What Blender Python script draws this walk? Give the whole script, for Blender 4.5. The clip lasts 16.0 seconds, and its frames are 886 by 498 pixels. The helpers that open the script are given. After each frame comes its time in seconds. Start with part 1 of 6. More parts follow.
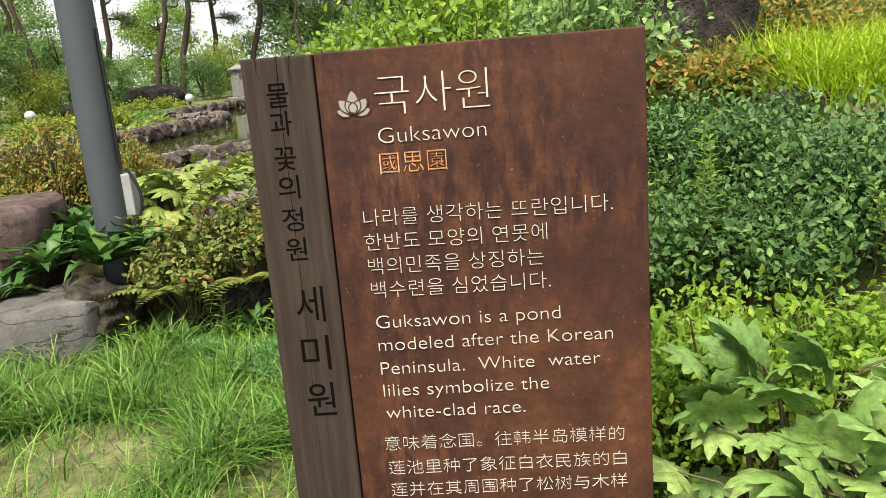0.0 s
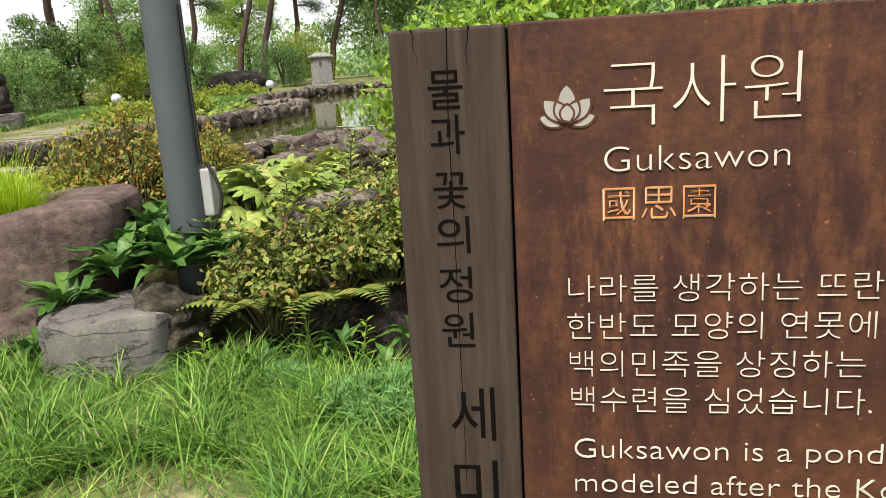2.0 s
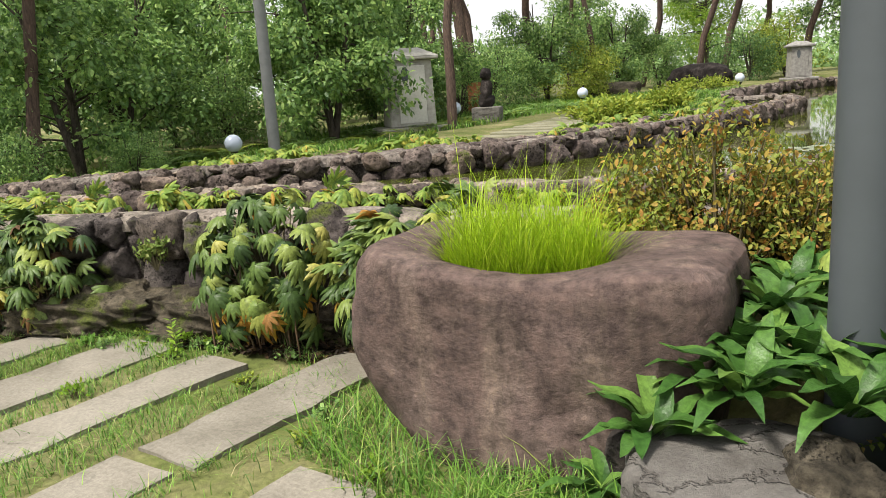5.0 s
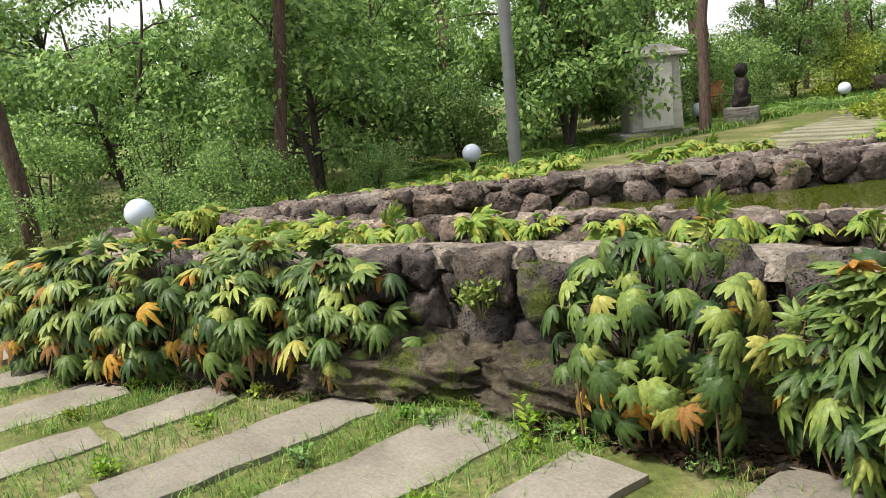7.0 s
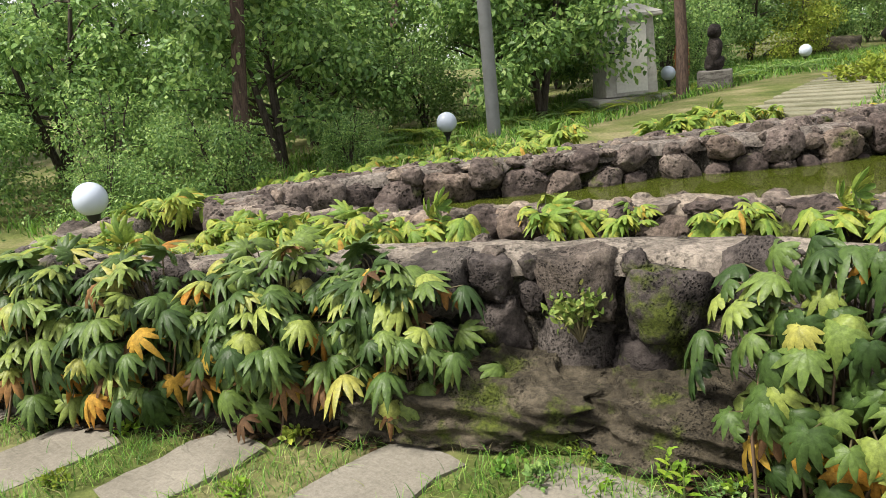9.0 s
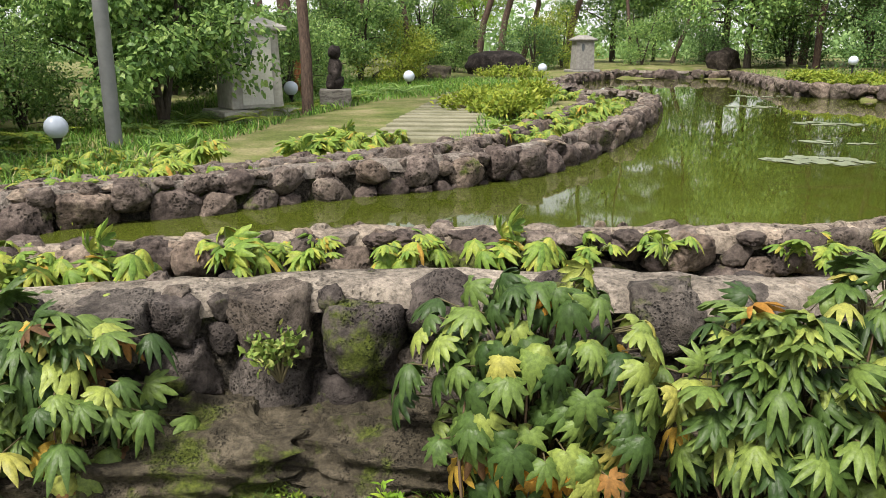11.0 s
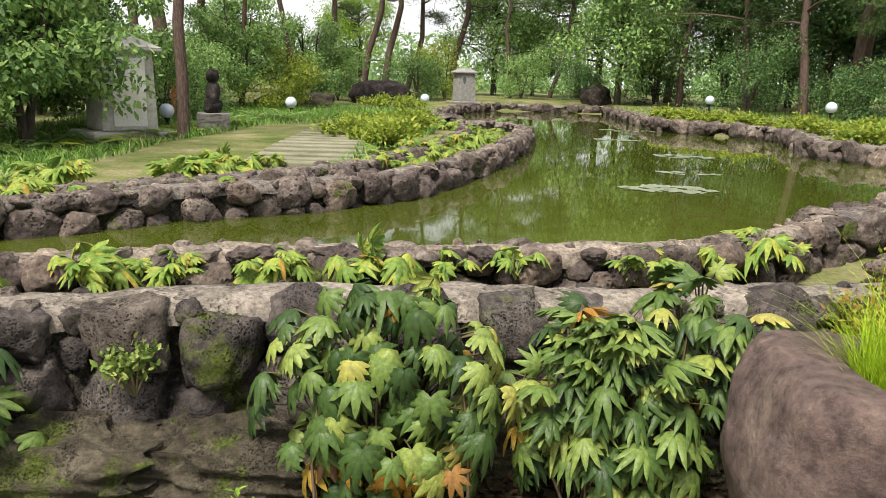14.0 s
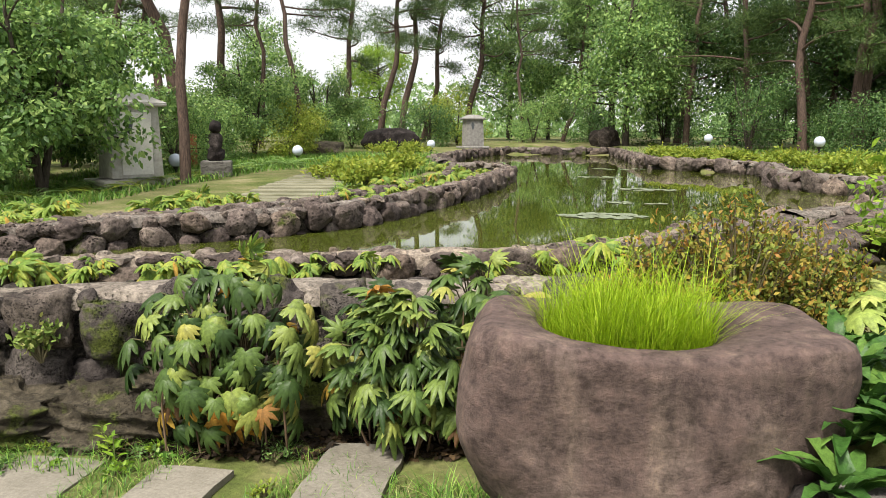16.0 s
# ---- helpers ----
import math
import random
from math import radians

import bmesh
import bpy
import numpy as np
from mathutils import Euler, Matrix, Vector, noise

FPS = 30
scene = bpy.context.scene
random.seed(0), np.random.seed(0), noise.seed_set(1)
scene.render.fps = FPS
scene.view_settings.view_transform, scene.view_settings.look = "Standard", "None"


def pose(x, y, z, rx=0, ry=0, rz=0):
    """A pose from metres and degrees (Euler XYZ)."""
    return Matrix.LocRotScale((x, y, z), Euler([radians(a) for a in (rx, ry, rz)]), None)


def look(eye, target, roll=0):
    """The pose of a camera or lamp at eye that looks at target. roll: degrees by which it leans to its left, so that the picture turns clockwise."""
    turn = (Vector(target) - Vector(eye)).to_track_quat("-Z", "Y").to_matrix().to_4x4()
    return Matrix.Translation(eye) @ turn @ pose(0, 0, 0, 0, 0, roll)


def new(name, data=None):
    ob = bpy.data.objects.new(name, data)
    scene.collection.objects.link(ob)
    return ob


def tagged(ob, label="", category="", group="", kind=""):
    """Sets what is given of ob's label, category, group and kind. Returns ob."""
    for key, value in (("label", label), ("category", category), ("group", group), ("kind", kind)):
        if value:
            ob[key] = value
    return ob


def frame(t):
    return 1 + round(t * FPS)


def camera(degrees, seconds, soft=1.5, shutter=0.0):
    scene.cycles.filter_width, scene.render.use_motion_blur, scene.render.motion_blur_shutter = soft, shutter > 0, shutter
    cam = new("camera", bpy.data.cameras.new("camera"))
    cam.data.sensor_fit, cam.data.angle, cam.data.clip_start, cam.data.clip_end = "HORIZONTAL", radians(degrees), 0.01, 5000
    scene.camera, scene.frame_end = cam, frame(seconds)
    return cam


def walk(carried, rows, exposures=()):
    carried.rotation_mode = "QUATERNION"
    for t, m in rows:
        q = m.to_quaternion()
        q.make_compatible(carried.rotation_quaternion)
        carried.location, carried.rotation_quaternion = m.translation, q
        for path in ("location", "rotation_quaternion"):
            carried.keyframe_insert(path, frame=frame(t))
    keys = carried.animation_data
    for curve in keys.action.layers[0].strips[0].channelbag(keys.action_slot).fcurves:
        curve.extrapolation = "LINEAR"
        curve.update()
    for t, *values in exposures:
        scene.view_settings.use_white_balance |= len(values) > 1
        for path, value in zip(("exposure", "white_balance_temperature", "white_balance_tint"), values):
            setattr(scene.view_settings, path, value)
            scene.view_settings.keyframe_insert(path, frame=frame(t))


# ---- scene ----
cam = camera(60.2, 16.0, 0.4)
PATH = [
    (0, (0.036, 0.0468, 1.3365), (0.0468, 1.7991, 0.927), -4.6),
    (0.5, (0.0612, 0.1701, 1.3311), (0.0306, 1.9251, 0.9315), -4.0),
    (1, (0.0675, 0.3096, 1.3356), (-0.0171, 2.0646, 0.945), -3.3),
    (1.5, (-0.0144, 0.4428, 1.3257), (-0.1404, 2.1933, 0.9288), -3.1),
    (2, (-0.1854, 0.6273, 1.341), (-0.3348, 2.3715, 0.9234), -3.4),
    (2.5, (-0.2808, 0.7488, 1.3392), (-0.5265, 2.4831, 0.9252), -3.7),
    (3, (-0.3861, 0.981, 1.3536), (-0.7506, 2.6973, 0.9513), -3.4),
    (3.5, (-0.5166, 1.2177, 1.359), (-0.9936, 2.9052, 0.954), -3.3),
    (4, (-0.7902, 1.4391, 1.3824), (-1.4202, 3.0744, 0.9711), -3.4),
    (4.5, (-1.1205, 1.6839, 1.377), (-1.9674, 3.2193, 0.9693), -3.8),
    (5, (-1.5183, 1.9089, 1.3977), (-2.5596, 3.3291, 1.0242), -3.7),
    (5.2, (-1.6992, 1.9728, 1.3869), (-2.8008, 3.3525, 1.0359), -3.9),
    (7.3, (-3.3003, 2.2599, 1.4319), (-4.6692, 3.3777, 1.0899), -5.8),
    (7.5, (-3.4308, 2.322, 1.4193), (-4.8015, 3.4326, 1.0602), -6.1),
    (8, (-3.7224, 2.3607, 1.4265), (-5.0706, 3.4839, 1.0269), -6.1),
    (8.2, (-3.8142, 2.3499, 1.4373), (-5.1615, 3.4704, 1.0251), -6.2),
    (10.3, (-4.4811, 2.2275, 1.5894), (-5.2407, 3.8016, 1.1592), -3.2),
    (10.5, (-4.4874, 2.2212, 1.6011), (-5.1543, 3.834, 1.1628), -2.4),
    (11, (-4.4739, 2.2005, 1.6182), (-4.9509, 3.8763, 1.1673), -0.2),
    (11.5, (-4.473, 2.2104, 1.6254), (-4.833, 3.915, 1.1736), 1.2),
    (12, (-4.4775, 2.2167, 1.629), (-4.7628, 3.9366, 1.1817), 1.9),
    (12.5, (-4.4874, 2.2185, 1.6227), (-4.7205, 3.9465, 1.1754), 2.3),
    (13, (-4.4775, 2.2005, 1.6137), (-4.6665, 3.9348, 1.1682), 2.3),
    (13.5, (-4.437, 2.1447, 1.6038), (-4.6233, 3.8844, 1.179), 2.0),
    (14, (-4.3146, 2.0691, 1.5948), (-4.5369, 3.8142, 1.2132), 1.7),
    (14.5, (-4.0257, 1.9602, 1.5768), (-4.275, 3.7098, 1.2348), 1.0),
    (15, (-3.762, 1.7604, 1.5354), (-4.0149, 3.5154, 1.2258), 0.2),
    (15.5, (-3.519, 1.5363, 1.5363), (-3.7881, 3.2922, 1.2429), 0.1),
    (16, (-3.1869, 1.3707, 1.5264), (-3.5001, 3.1221, 1.2519), 0.1),
]
walk(cam, [(t, look(eye, target, roll)) for t, eye, target, roll in PATH])

# ---- light ----
SUN_UP, SUN_ROUND = radians(58), radians(200)
world = bpy.data.worlds.new("sky")
scene.world = world
world.use_nodes = True
wn = world.node_tree
sky = wn.nodes.new("ShaderNodeTexSky")
sky.sky_type, sky.sun_disc, sky.sun_elevation, sky.sun_rotation = "NISHITA", False, SUN_UP, SUN_ROUND
sky.air_density, sky.dust_density, sky.ozone_density = 1.0, 6.0, 1.0
haze = wn.nodes.new("ShaderNodeMixRGB")
haze.inputs[0].default_value = 0.7
haze.inputs[2].default_value = (10.0, 10.0, 10.1, 1)
wn.links.new(sky.outputs[0], haze.inputs[1])
wn.links.new(haze.outputs[0], wn.nodes["Background"].inputs[0])
wn.nodes["Background"].inputs[1].default_value = 0.085
sun = new("sun", bpy.data.lights.new("sun", "SUN"))
sun.data.energy, sun.data.angle, sun.data.color = 4.1, radians(12), (1, 0.95, 0.86)
sun.rotation_euler = (radians(90) - SUN_UP, 0, radians(180) - SUN_ROUND)
scene.view_settings.exposure = 0.8


# ---- materials ----
def mat(name, rough=0.8, metal=0.0, spec=0.4):
    m = bpy.data.materials.new(name)
    m.use_nodes = True
    b = m.node_tree.nodes["Principled BSDF"]
    b.inputs["Roughness"].default_value, b.inputs["Metallic"].default_value = rough, metal
    b.inputs["Specular IOR Level"].default_value = spec
    return m, m.node_tree, b


def ramp(nt, source, stops):
    r = nt.nodes.new("ShaderNodeValToRGB")
    while len(r.color_ramp.elements) < len(stops):
        r.color_ramp.elements.new(0.5)
    for e, (p, c) in zip(r.color_ramp.elements, stops):
        e.position, e.color = p, (*c, 1)
    nt.links.new(source, r.inputs[0])
    return r.outputs[0]


def noise_tex(nt, scale, detail=6, rough=0.6, stretch=None, where="Object"):
    n = nt.nodes.new("ShaderNodeTexNoise")
    n.inputs["Scale"].default_value, n.inputs["Detail"].default_value, n.inputs["Roughness"].default_value = scale, detail, rough
    c = nt.nodes.new("ShaderNodeTexCoord")
    if where == "World":
        c = nt.nodes.new("ShaderNodeNewGeometry")
        out = c.outputs["Position"]
    else:
        out = c.outputs[where]
    if stretch:
        mp = nt.nodes.new("ShaderNodeMapping")
        mp.inputs["Scale"].default_value = stretch
        nt.links.new(out, mp.inputs[0])
        out = mp.outputs[0]
    nt.links.new(out, n.inputs["Vector"])
    return n.outputs["Fac"]


def mix(nt, fac, a, b, mode="MIX"):
    m = nt.nodes.new("ShaderNodeMixRGB")
    m.blend_type = mode
    for i, v in enumerate((fac, a, b)):
        if isinstance(v, (int, float)):
            m.inputs[i].default_value = v
        elif isinstance(v, tuple):
            m.inputs[i].default_value = (*v, 1)
        else:
            nt.links.new(v, m.inputs[i])
    return m.outputs[0]


def bump(nt, b, height, strength=0.4, dist=0.01):
    n = nt.nodes.new("ShaderNodeBump")
    n.inputs["Strength"].default_value, n.inputs["Distance"].default_value = strength, dist
    nt.links.new(height, n.inputs["Height"])
    nt.links.new(n.outputs[0], b.inputs["Normal"])


def leaf_mat(name, stops, rough=0.45, glow=0.3, by="island"):
    """Thin leaves: colours vary from leaf to leaf, and some light comes through."""
    m, nt, b = mat(name, rough, spec=0.22)
    if by == "island":
        src = nt.nodes.new("ShaderNodeNewGeometry").outputs["Random Per Island"]
    else:
        src = nt.nodes.new("ShaderNodeObjectInfo").outputs["Random"]
    col = ramp(nt, src, stops)
    fine = ramp(nt, noise_tex(nt, 45.0, 7, 0.7, where="World"), [(0.34, (0.48, 0.5, 0.5)), (0.66, (1.35, 1.33, 1.22))])
    col = mix(nt, 0.8, col, fine, "MULTIPLY")
    nt.links.new(col, b.inputs["Base Color"])
    bump(nt, b, noise_tex(nt, 70.0, 4, 0.6, where="World"), 0.5, 0.006)
    tr = nt.nodes.new("ShaderNodeBsdfTranslucent")
    nt.links.new(col, tr.inputs[0])
    ms = nt.nodes.new("ShaderNodeMixShader")
    ms.inputs[0].default_value = glow
    nt.links.new(b.outputs[0], ms.inputs[1])
    nt.links.new(tr.outputs[0], ms.inputs[2])
    nt.links.new(ms.outputs[0], nt.nodes["Material Output"].inputs[0])
    return m


def stone_mat(name, dark, mid, light, scale=6.0, pits=40.0, moss=0.0, depth=0.02, grit=0.8, pitted=0.7):
    m, nt, b = mat(name, 0.9, spec=0.25)
    col = ramp(nt, noise_tex(nt, scale, 8, 0.65, where="World"), [(0.3, dark), (0.52, mid), (0.75, light)])
    col = mix(nt, grit, col, ramp(nt, noise_tex(nt, scale * 4.5, 10, 0.75, where="World"), [(0.36, (0.22, 0.21, 0.2)), (0.5, (0.85, 0.85, 0.85)), (0.66, (2.1, 2.0, 1.85))]), "MULTIPLY")
    rnd = nt.nodes.new("ShaderNodeObjectInfo").outputs["Random"]
    col = mix(nt, 0.7, col, ramp(nt, rnd, [(0, (0.6, 0.58, 0.57)), (0.5, (1, 1, 1)), (1, (1.3, 1.22, 1.15))]), "MULTIPLY")
    if moss:
        spot = ramp(nt, noise_tex(nt, 2.2, 5, 0.6, where="World"), [(0.6 - moss, (0, 0, 0)), (0.68 - moss, (1, 1, 1))])
        col = mix(nt, spot, col, (0.07, 0.085, 0.02))
    pit = ramp(nt, noise_tex(nt, pits, 8, 0.75, where="World"), [(0.4, (0.15, 0.15, 0.15)), (0.54, (1.2, 1.2, 1.2))])
    col = mix(nt, pitted, col, pit, "MULTIPLY")
    nt.links.new(col, b.inputs["Base Color"])
    bump(nt, b, mix(nt, 0.5, pit, noise_tex(nt, scale * 3, 9, 0.72, where="World"), "MULTIPLY"), 1.0, depth)
    return m


def vesicular(name, dark, mid, light, moss=0.0, pits=48.0, holes=0.85):
    """Porous volcanic stone: dull colour in broad patches, lichen, and many small open pores."""
    m, nt, b = mat(name, 0.92, spec=0.2)
    col = ramp(nt, noise_tex(nt, 5.0, 8, 0.62, where="World"), [(0.32, dark), (0.52, mid), (0.72, light)])
    rnd = nt.nodes.new("ShaderNodeObjectInfo").outputs["Random"]
    col = mix(nt, 0.85, col, ramp(nt, rnd, [(0, (0.55, 0.52, 0.53)), (0.35, (0.9, 0.84, 0.85)), (0.7, (1.1, 1.08, 1.05)), (1, (1.55, 1.42, 1.28))]), "MULTIPLY")
    grime = ramp(nt, noise_tex(nt, 30.0, 10, 0.78, where="World"), [(0.38, (0.4, 0.39, 0.38)), (0.62, (1.6, 1.56, 1.5))])
    col = mix(nt, 0.85, col, grime, "MULTIPLY")
    if moss:
        spot = ramp(nt, noise_tex(nt, 2.6, 7, 0.66, where="World"), [(0.66 - moss, (0, 0, 0)), (0.73 - moss, (1, 1, 1))])
        green = ramp(nt, noise_tex(nt, 60.0, 5, 0.7, where="World"), [(0.35, (0.025, 0.035, 0.006)), (0.65, (0.1, 0.12, 0.022))])
        col = mix(nt, spot, col, green)
    geo = nt.nodes.new("ShaderNodeNewGeometry").outputs["Position"]
    cell = nt.nodes.new("ShaderNodeTexVoronoi")
    cell.inputs["Scale"].default_value = pits
    warp = nt.nodes.new("ShaderNodeMixRGB")
    warp.blend_type, warp.inputs[0].default_value = "ADD", 0.02
    nz = nt.nodes.new("ShaderNodeTexNoise")
    nz.inputs["Scale"].default_value = 40.0
    nt.links.new(geo, nz.inputs["Vector"])
    nt.links.new(geo, warp.inputs[1])
    nt.links.new(nz.outputs["Color"], warp.inputs[2])
    nt.links.new(warp.outputs[0], cell.inputs["Vector"])
    where = ramp(nt, noise_tex(nt, 7.0, 4, 0.6, where="World"), [(0.42, (1, 1, 1)), (0.62, (0, 0, 0))])
    pore = mix(nt, where, ramp(nt, cell.outputs["Distance"], [(0.2, (0.08, 0.08, 0.08)), (0.45, (1, 1, 1))]), (1.0, 1.0, 1.0), "LIGHTEN")
    col = mix(nt, holes, col, pore, "MULTIPLY")
    nt.links.new(col, b.inputs["Base Color"])
    bump(nt, b, mix(nt, 0.55, pore, noise_tex(nt, 26.0, 9, 0.75, where="World")), 1.0, 0.035)
    return m


BASALT = vesicular("basalt", (0.036, 0.032, 0.03), (0.082, 0.073, 0.068), (0.165, 0.15, 0.138), 0.09, 75.0)
POND_BASALT = vesicular("dusty_basalt", (0.046, 0.038, 0.035), (0.108, 0.09, 0.081), (0.215, 0.187, 0.165), 0.05, 36.0)
DUSTY = vesicular("dusty_capping_stone", (0.085, 0.072, 0.062), (0.17, 0.148, 0.13), (0.28, 0.25, 0.22), 0.03, 40.0, 0.7)
LEDGE = vesicular("mossy_ledge_rock", (0.02, 0.018, 0.013), (0.052, 0.046, 0.034), (0.12, 0.107, 0.083), 0.12, 90.0, 0.5)
MORTAR = vesicular("mortar", (0.095, 0.086, 0.077), (0.172, 0.157, 0.142), (0.265, 0.243, 0.218), 0.0, 45.0, 0.5)


def tub_mat():
    m, nt, b = mat("weathered_granite", 0.85, spec=0.25)
    base = ramp(nt, noise_tex(nt, 2.2, 9, 0.65), [(0.32, (0.064, 0.044, 0.039)), (0.5, (0.1, 0.069, 0.061)), (0.7, (0.15, 0.11, 0.096))])
    run = ramp(nt, noise_tex(nt, 2.6, 7, 0.62, (3.0, 3.0, 0.6)), [(0.5, (0, 0, 0)), (0.72, (0.4, 0.4, 0.4))])
    col = mix(nt, run, base, (0.22, 0.17, 0.13))
    dark = ramp(nt, noise_tex(nt, 3.5, 8, 0.72, (1.6, 1.6, 0.5)), [(0.56, (0, 0, 0)), (0.72, (0.6, 0.6, 0.6))])
    col = mix(nt, dark, col, (0.028, 0.021, 0.019))
    grain = noise_tex(nt, 16, 12, 0.74)
    col = mix(nt, 0.85, col, ramp(nt, grain, [(0.36, (0.38, 0.37, 0.36)), (0.5, (1, 1, 1)), (0.66, (1.65, 1.6, 1.52))]), "MULTIPLY")
    tooled = noise_tex(nt, 42, 8, 0.7)
    nt.links.new(col, b.inputs["Base Color"])
    bump(nt, b, mix(nt, 0.45, grain, tooled), 0.9, 0.024)
    return m


TUB = tub_mat()


def layered_rock():
    m, nt, b = mat("grey_layered_rock", 0.9, spec=0.25)
    col = ramp(nt, noise_tex(nt, 3, 8, 0.65, where="World"), [(0.3, (0.085, 0.077, 0.07)), (0.55, (0.165, 0.154, 0.142)), (0.75, (0.26, 0.245, 0.228))])
    seam = noise_tex(nt, 2.6, 6, 0.6, (1, 1, 3.2), where="World")
    line = ramp(nt, seam, [(0.475, (1, 1, 1)), (0.488, (0.25, 0.23, 0.21)), (0.495, (0.25, 0.23, 0.21)), (0.51, (1, 1, 1))])
    col = mix(nt, 0.55, col, line, "MULTIPLY")
    grain = noise_tex(nt, 70, 8, 0.75, where="World")
    col = mix(nt, 0.5, col, ramp(nt, grain, [(0.36, (0.55, 0.55, 0.55)), (0.64, (1.35, 1.35, 1.3))]), "MULTIPLY")
    nt.links.new(col, b.inputs["Base Color"])
    bump(nt, b, mix(nt, 0.5, line, grain, "MULTIPLY"), 1.0, 0.02)
    return m


GREYROCK = layered_rock()
# dark stone; for rocks under the shrub bed its near-black also stands for shade
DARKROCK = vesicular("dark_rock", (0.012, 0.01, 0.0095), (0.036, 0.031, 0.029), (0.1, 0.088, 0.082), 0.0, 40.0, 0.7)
GRANITE = None


def slab_mat(name, dark, mid, light):
    """Dressed pale stone: faint clouding, fine grit and shallow tooling across its length."""
    m, nt, b = mat(name, 0.9, spec=0.2)
    col = ramp(nt, noise_tex(nt, 1.8, 8, 0.6, where="World"), [(0.32, dark), (0.5, mid), (0.7, light)])
    grit = noise_tex(nt, 60, 8, 0.75, where="World")
    col = mix(nt, 0.7, col, ramp(nt, grit, [(0.36, (0.68, 0.67, 0.65)), (0.64, (1.22, 1.21, 1.19))]), "MULTIPLY")
    rnd = nt.nodes.new("ShaderNodeObjectInfo").outputs["Random"]
    col = mix(nt, 0.6, col, ramp(nt, rnd, [(0, (0.8, 0.8, 0.78)), (1, (1.15, 1.14, 1.12))]), "MULTIPLY")
    nt.links.new(col, b.inputs["Base Color"])
    bump(nt, b, mix(nt, 0.5, grit, noise_tex(nt, 12, 4, 0.6, (0.5, 4, 1))), 0.8, 0.012)
    return m


SLAB = slab_mat("paving_stone", (0.155, 0.141, 0.115), (0.215, 0.197, 0.165), (0.265, 0.244, 0.208))
COURT = slab_mat("mossy_court_stone", (0.115, 0.118, 0.07), (0.19, 0.184, 0.13), (0.24, 0.23, 0.17))


def ground_mat():
    m, nt, b = mat("soil_and_moss", 0.95, spec=0.15)
    a = ramp(nt, noise_tex(nt, 1.3, 8, 0.65, where="World"), [(0.3, (0.06, 0.085, 0.02)), (0.44, (0.115, 0.135, 0.04)), (0.56, (0.175, 0.17, 0.075)), (0.72, (0.28, 0.24, 0.145))])
    g = ramp(nt, noise_tex(nt, 25, 8, 0.7, where="World"), [(0.3, (0.5, 0.5, 0.5)), (0.7, (1.25, 1.25, 1.2))])
    nt.links.new(mix(nt, 0.9, a, g, "MULTIPLY"), b.inputs["Base Color"])
    bump(nt, b, noise_tex(nt, 40, 8, 0.7, where="World"), 0.6, 0.02)
    return m


def plain(name, col, rough=0.6, metal=0.0, vary=0.15, scale=8.0):
    m, nt, b = mat(name, rough, metal)
    lo, hi = tuple(c * (1 - vary) for c in col), tuple(min(1, c * (1 + vary)) for c in col)
    nt.links.new(ramp(nt, noise_tex(nt, scale, 6), [(0.3, lo), (0.7, hi)]), b.inputs["Base Color"])
    bump(nt, b, noise_tex(nt, scale * 12, 4), 0.1, 0.004)
    return m


def bark(name, dark, light, red=None):
    m, nt, b = mat(name, 0.95, spec=0.15)
    n = noise_tex(nt, 6, 8, 0.7, (6, 6, 1.2))
    nt.links.new(ramp(nt, n, [(0.35, dark), (0.6, light)] + ([(0.75, red)] if red else [])), b.inputs["Base Color"])
    bump(nt, b, n, 0.9, 0.03)
    return m


def rust_mat():
    m, nt, b = mat("rusted_steel", 0.75, 0.0, 0.35)
    base = ramp(nt, noise_tex(nt, 5, 8, 0.6), [(0.3, (0.03, 0.009, 0.005)), (0.5, (0.062, 0.02, 0.0085)), (0.72, (0.118, 0.043, 0.016))])
    streak = ramp(nt, noise_tex(nt, 9, 9, 0.75, (3.5, 1, 0.8)), [(0.43, (0, 0, 0)), (0.55, (1, 1, 1))])
    streak = mix(nt, 1.0, streak, ramp(nt, noise_tex(nt, 2.4, 3, 0.5), [(0.42, (0.05, 0.05, 0.05)), (0.58, (1, 1, 1))]), "MULTIPLY")
    col = mix(nt, mix(nt, 1.0, streak, (0.85, 0.85, 0.85), "MULTIPLY"), base, (0.022, 0.005, 0.0045))
    spots = ramp(nt, noise_tex(nt, 90, 3, 0.6), [(0.66, (0, 0, 0)), (0.74, (1, 1, 1))])
    col = mix(nt, mix(nt, 1.0, spots, (0.6, 0.6, 0.6), "MULTIPLY"), col, (0.24, 0.09, 0.03))
    nt.links.new(col, b.inputs["Base Color"])
    fleck = ramp(nt, noise_tex(nt, 38, 9, 0.8), [(0.36, (0.55, 0.57, 0.6)), (0.64, (1.45, 1.5, 1.5))])
    col = mix(nt, 0.75, col, fleck, "MULTIPLY")
    nt.links.new(col, b.inputs["Base Color"])
    bump(nt, b, noise_tex(nt, 120, 6), 0.4, 0.003)
    return m


def old_wood():
    m, nt, b = mat("weathered_post_wood", 0.85, spec=0.25)
    n = noise_tex(nt, 7, 9, 0.7, (9, 9, 0.5))
    nt.links.new(ramp(nt, n, [(0.3, (0.022, 0.014, 0.011)), (0.5, (0.037, 0.025, 0.019)), (0.7, (0.056, 0.039, 0.03))]), b.inputs["Base Color"])
    bump(nt, b, n, 0.5, 0.004)
    return m


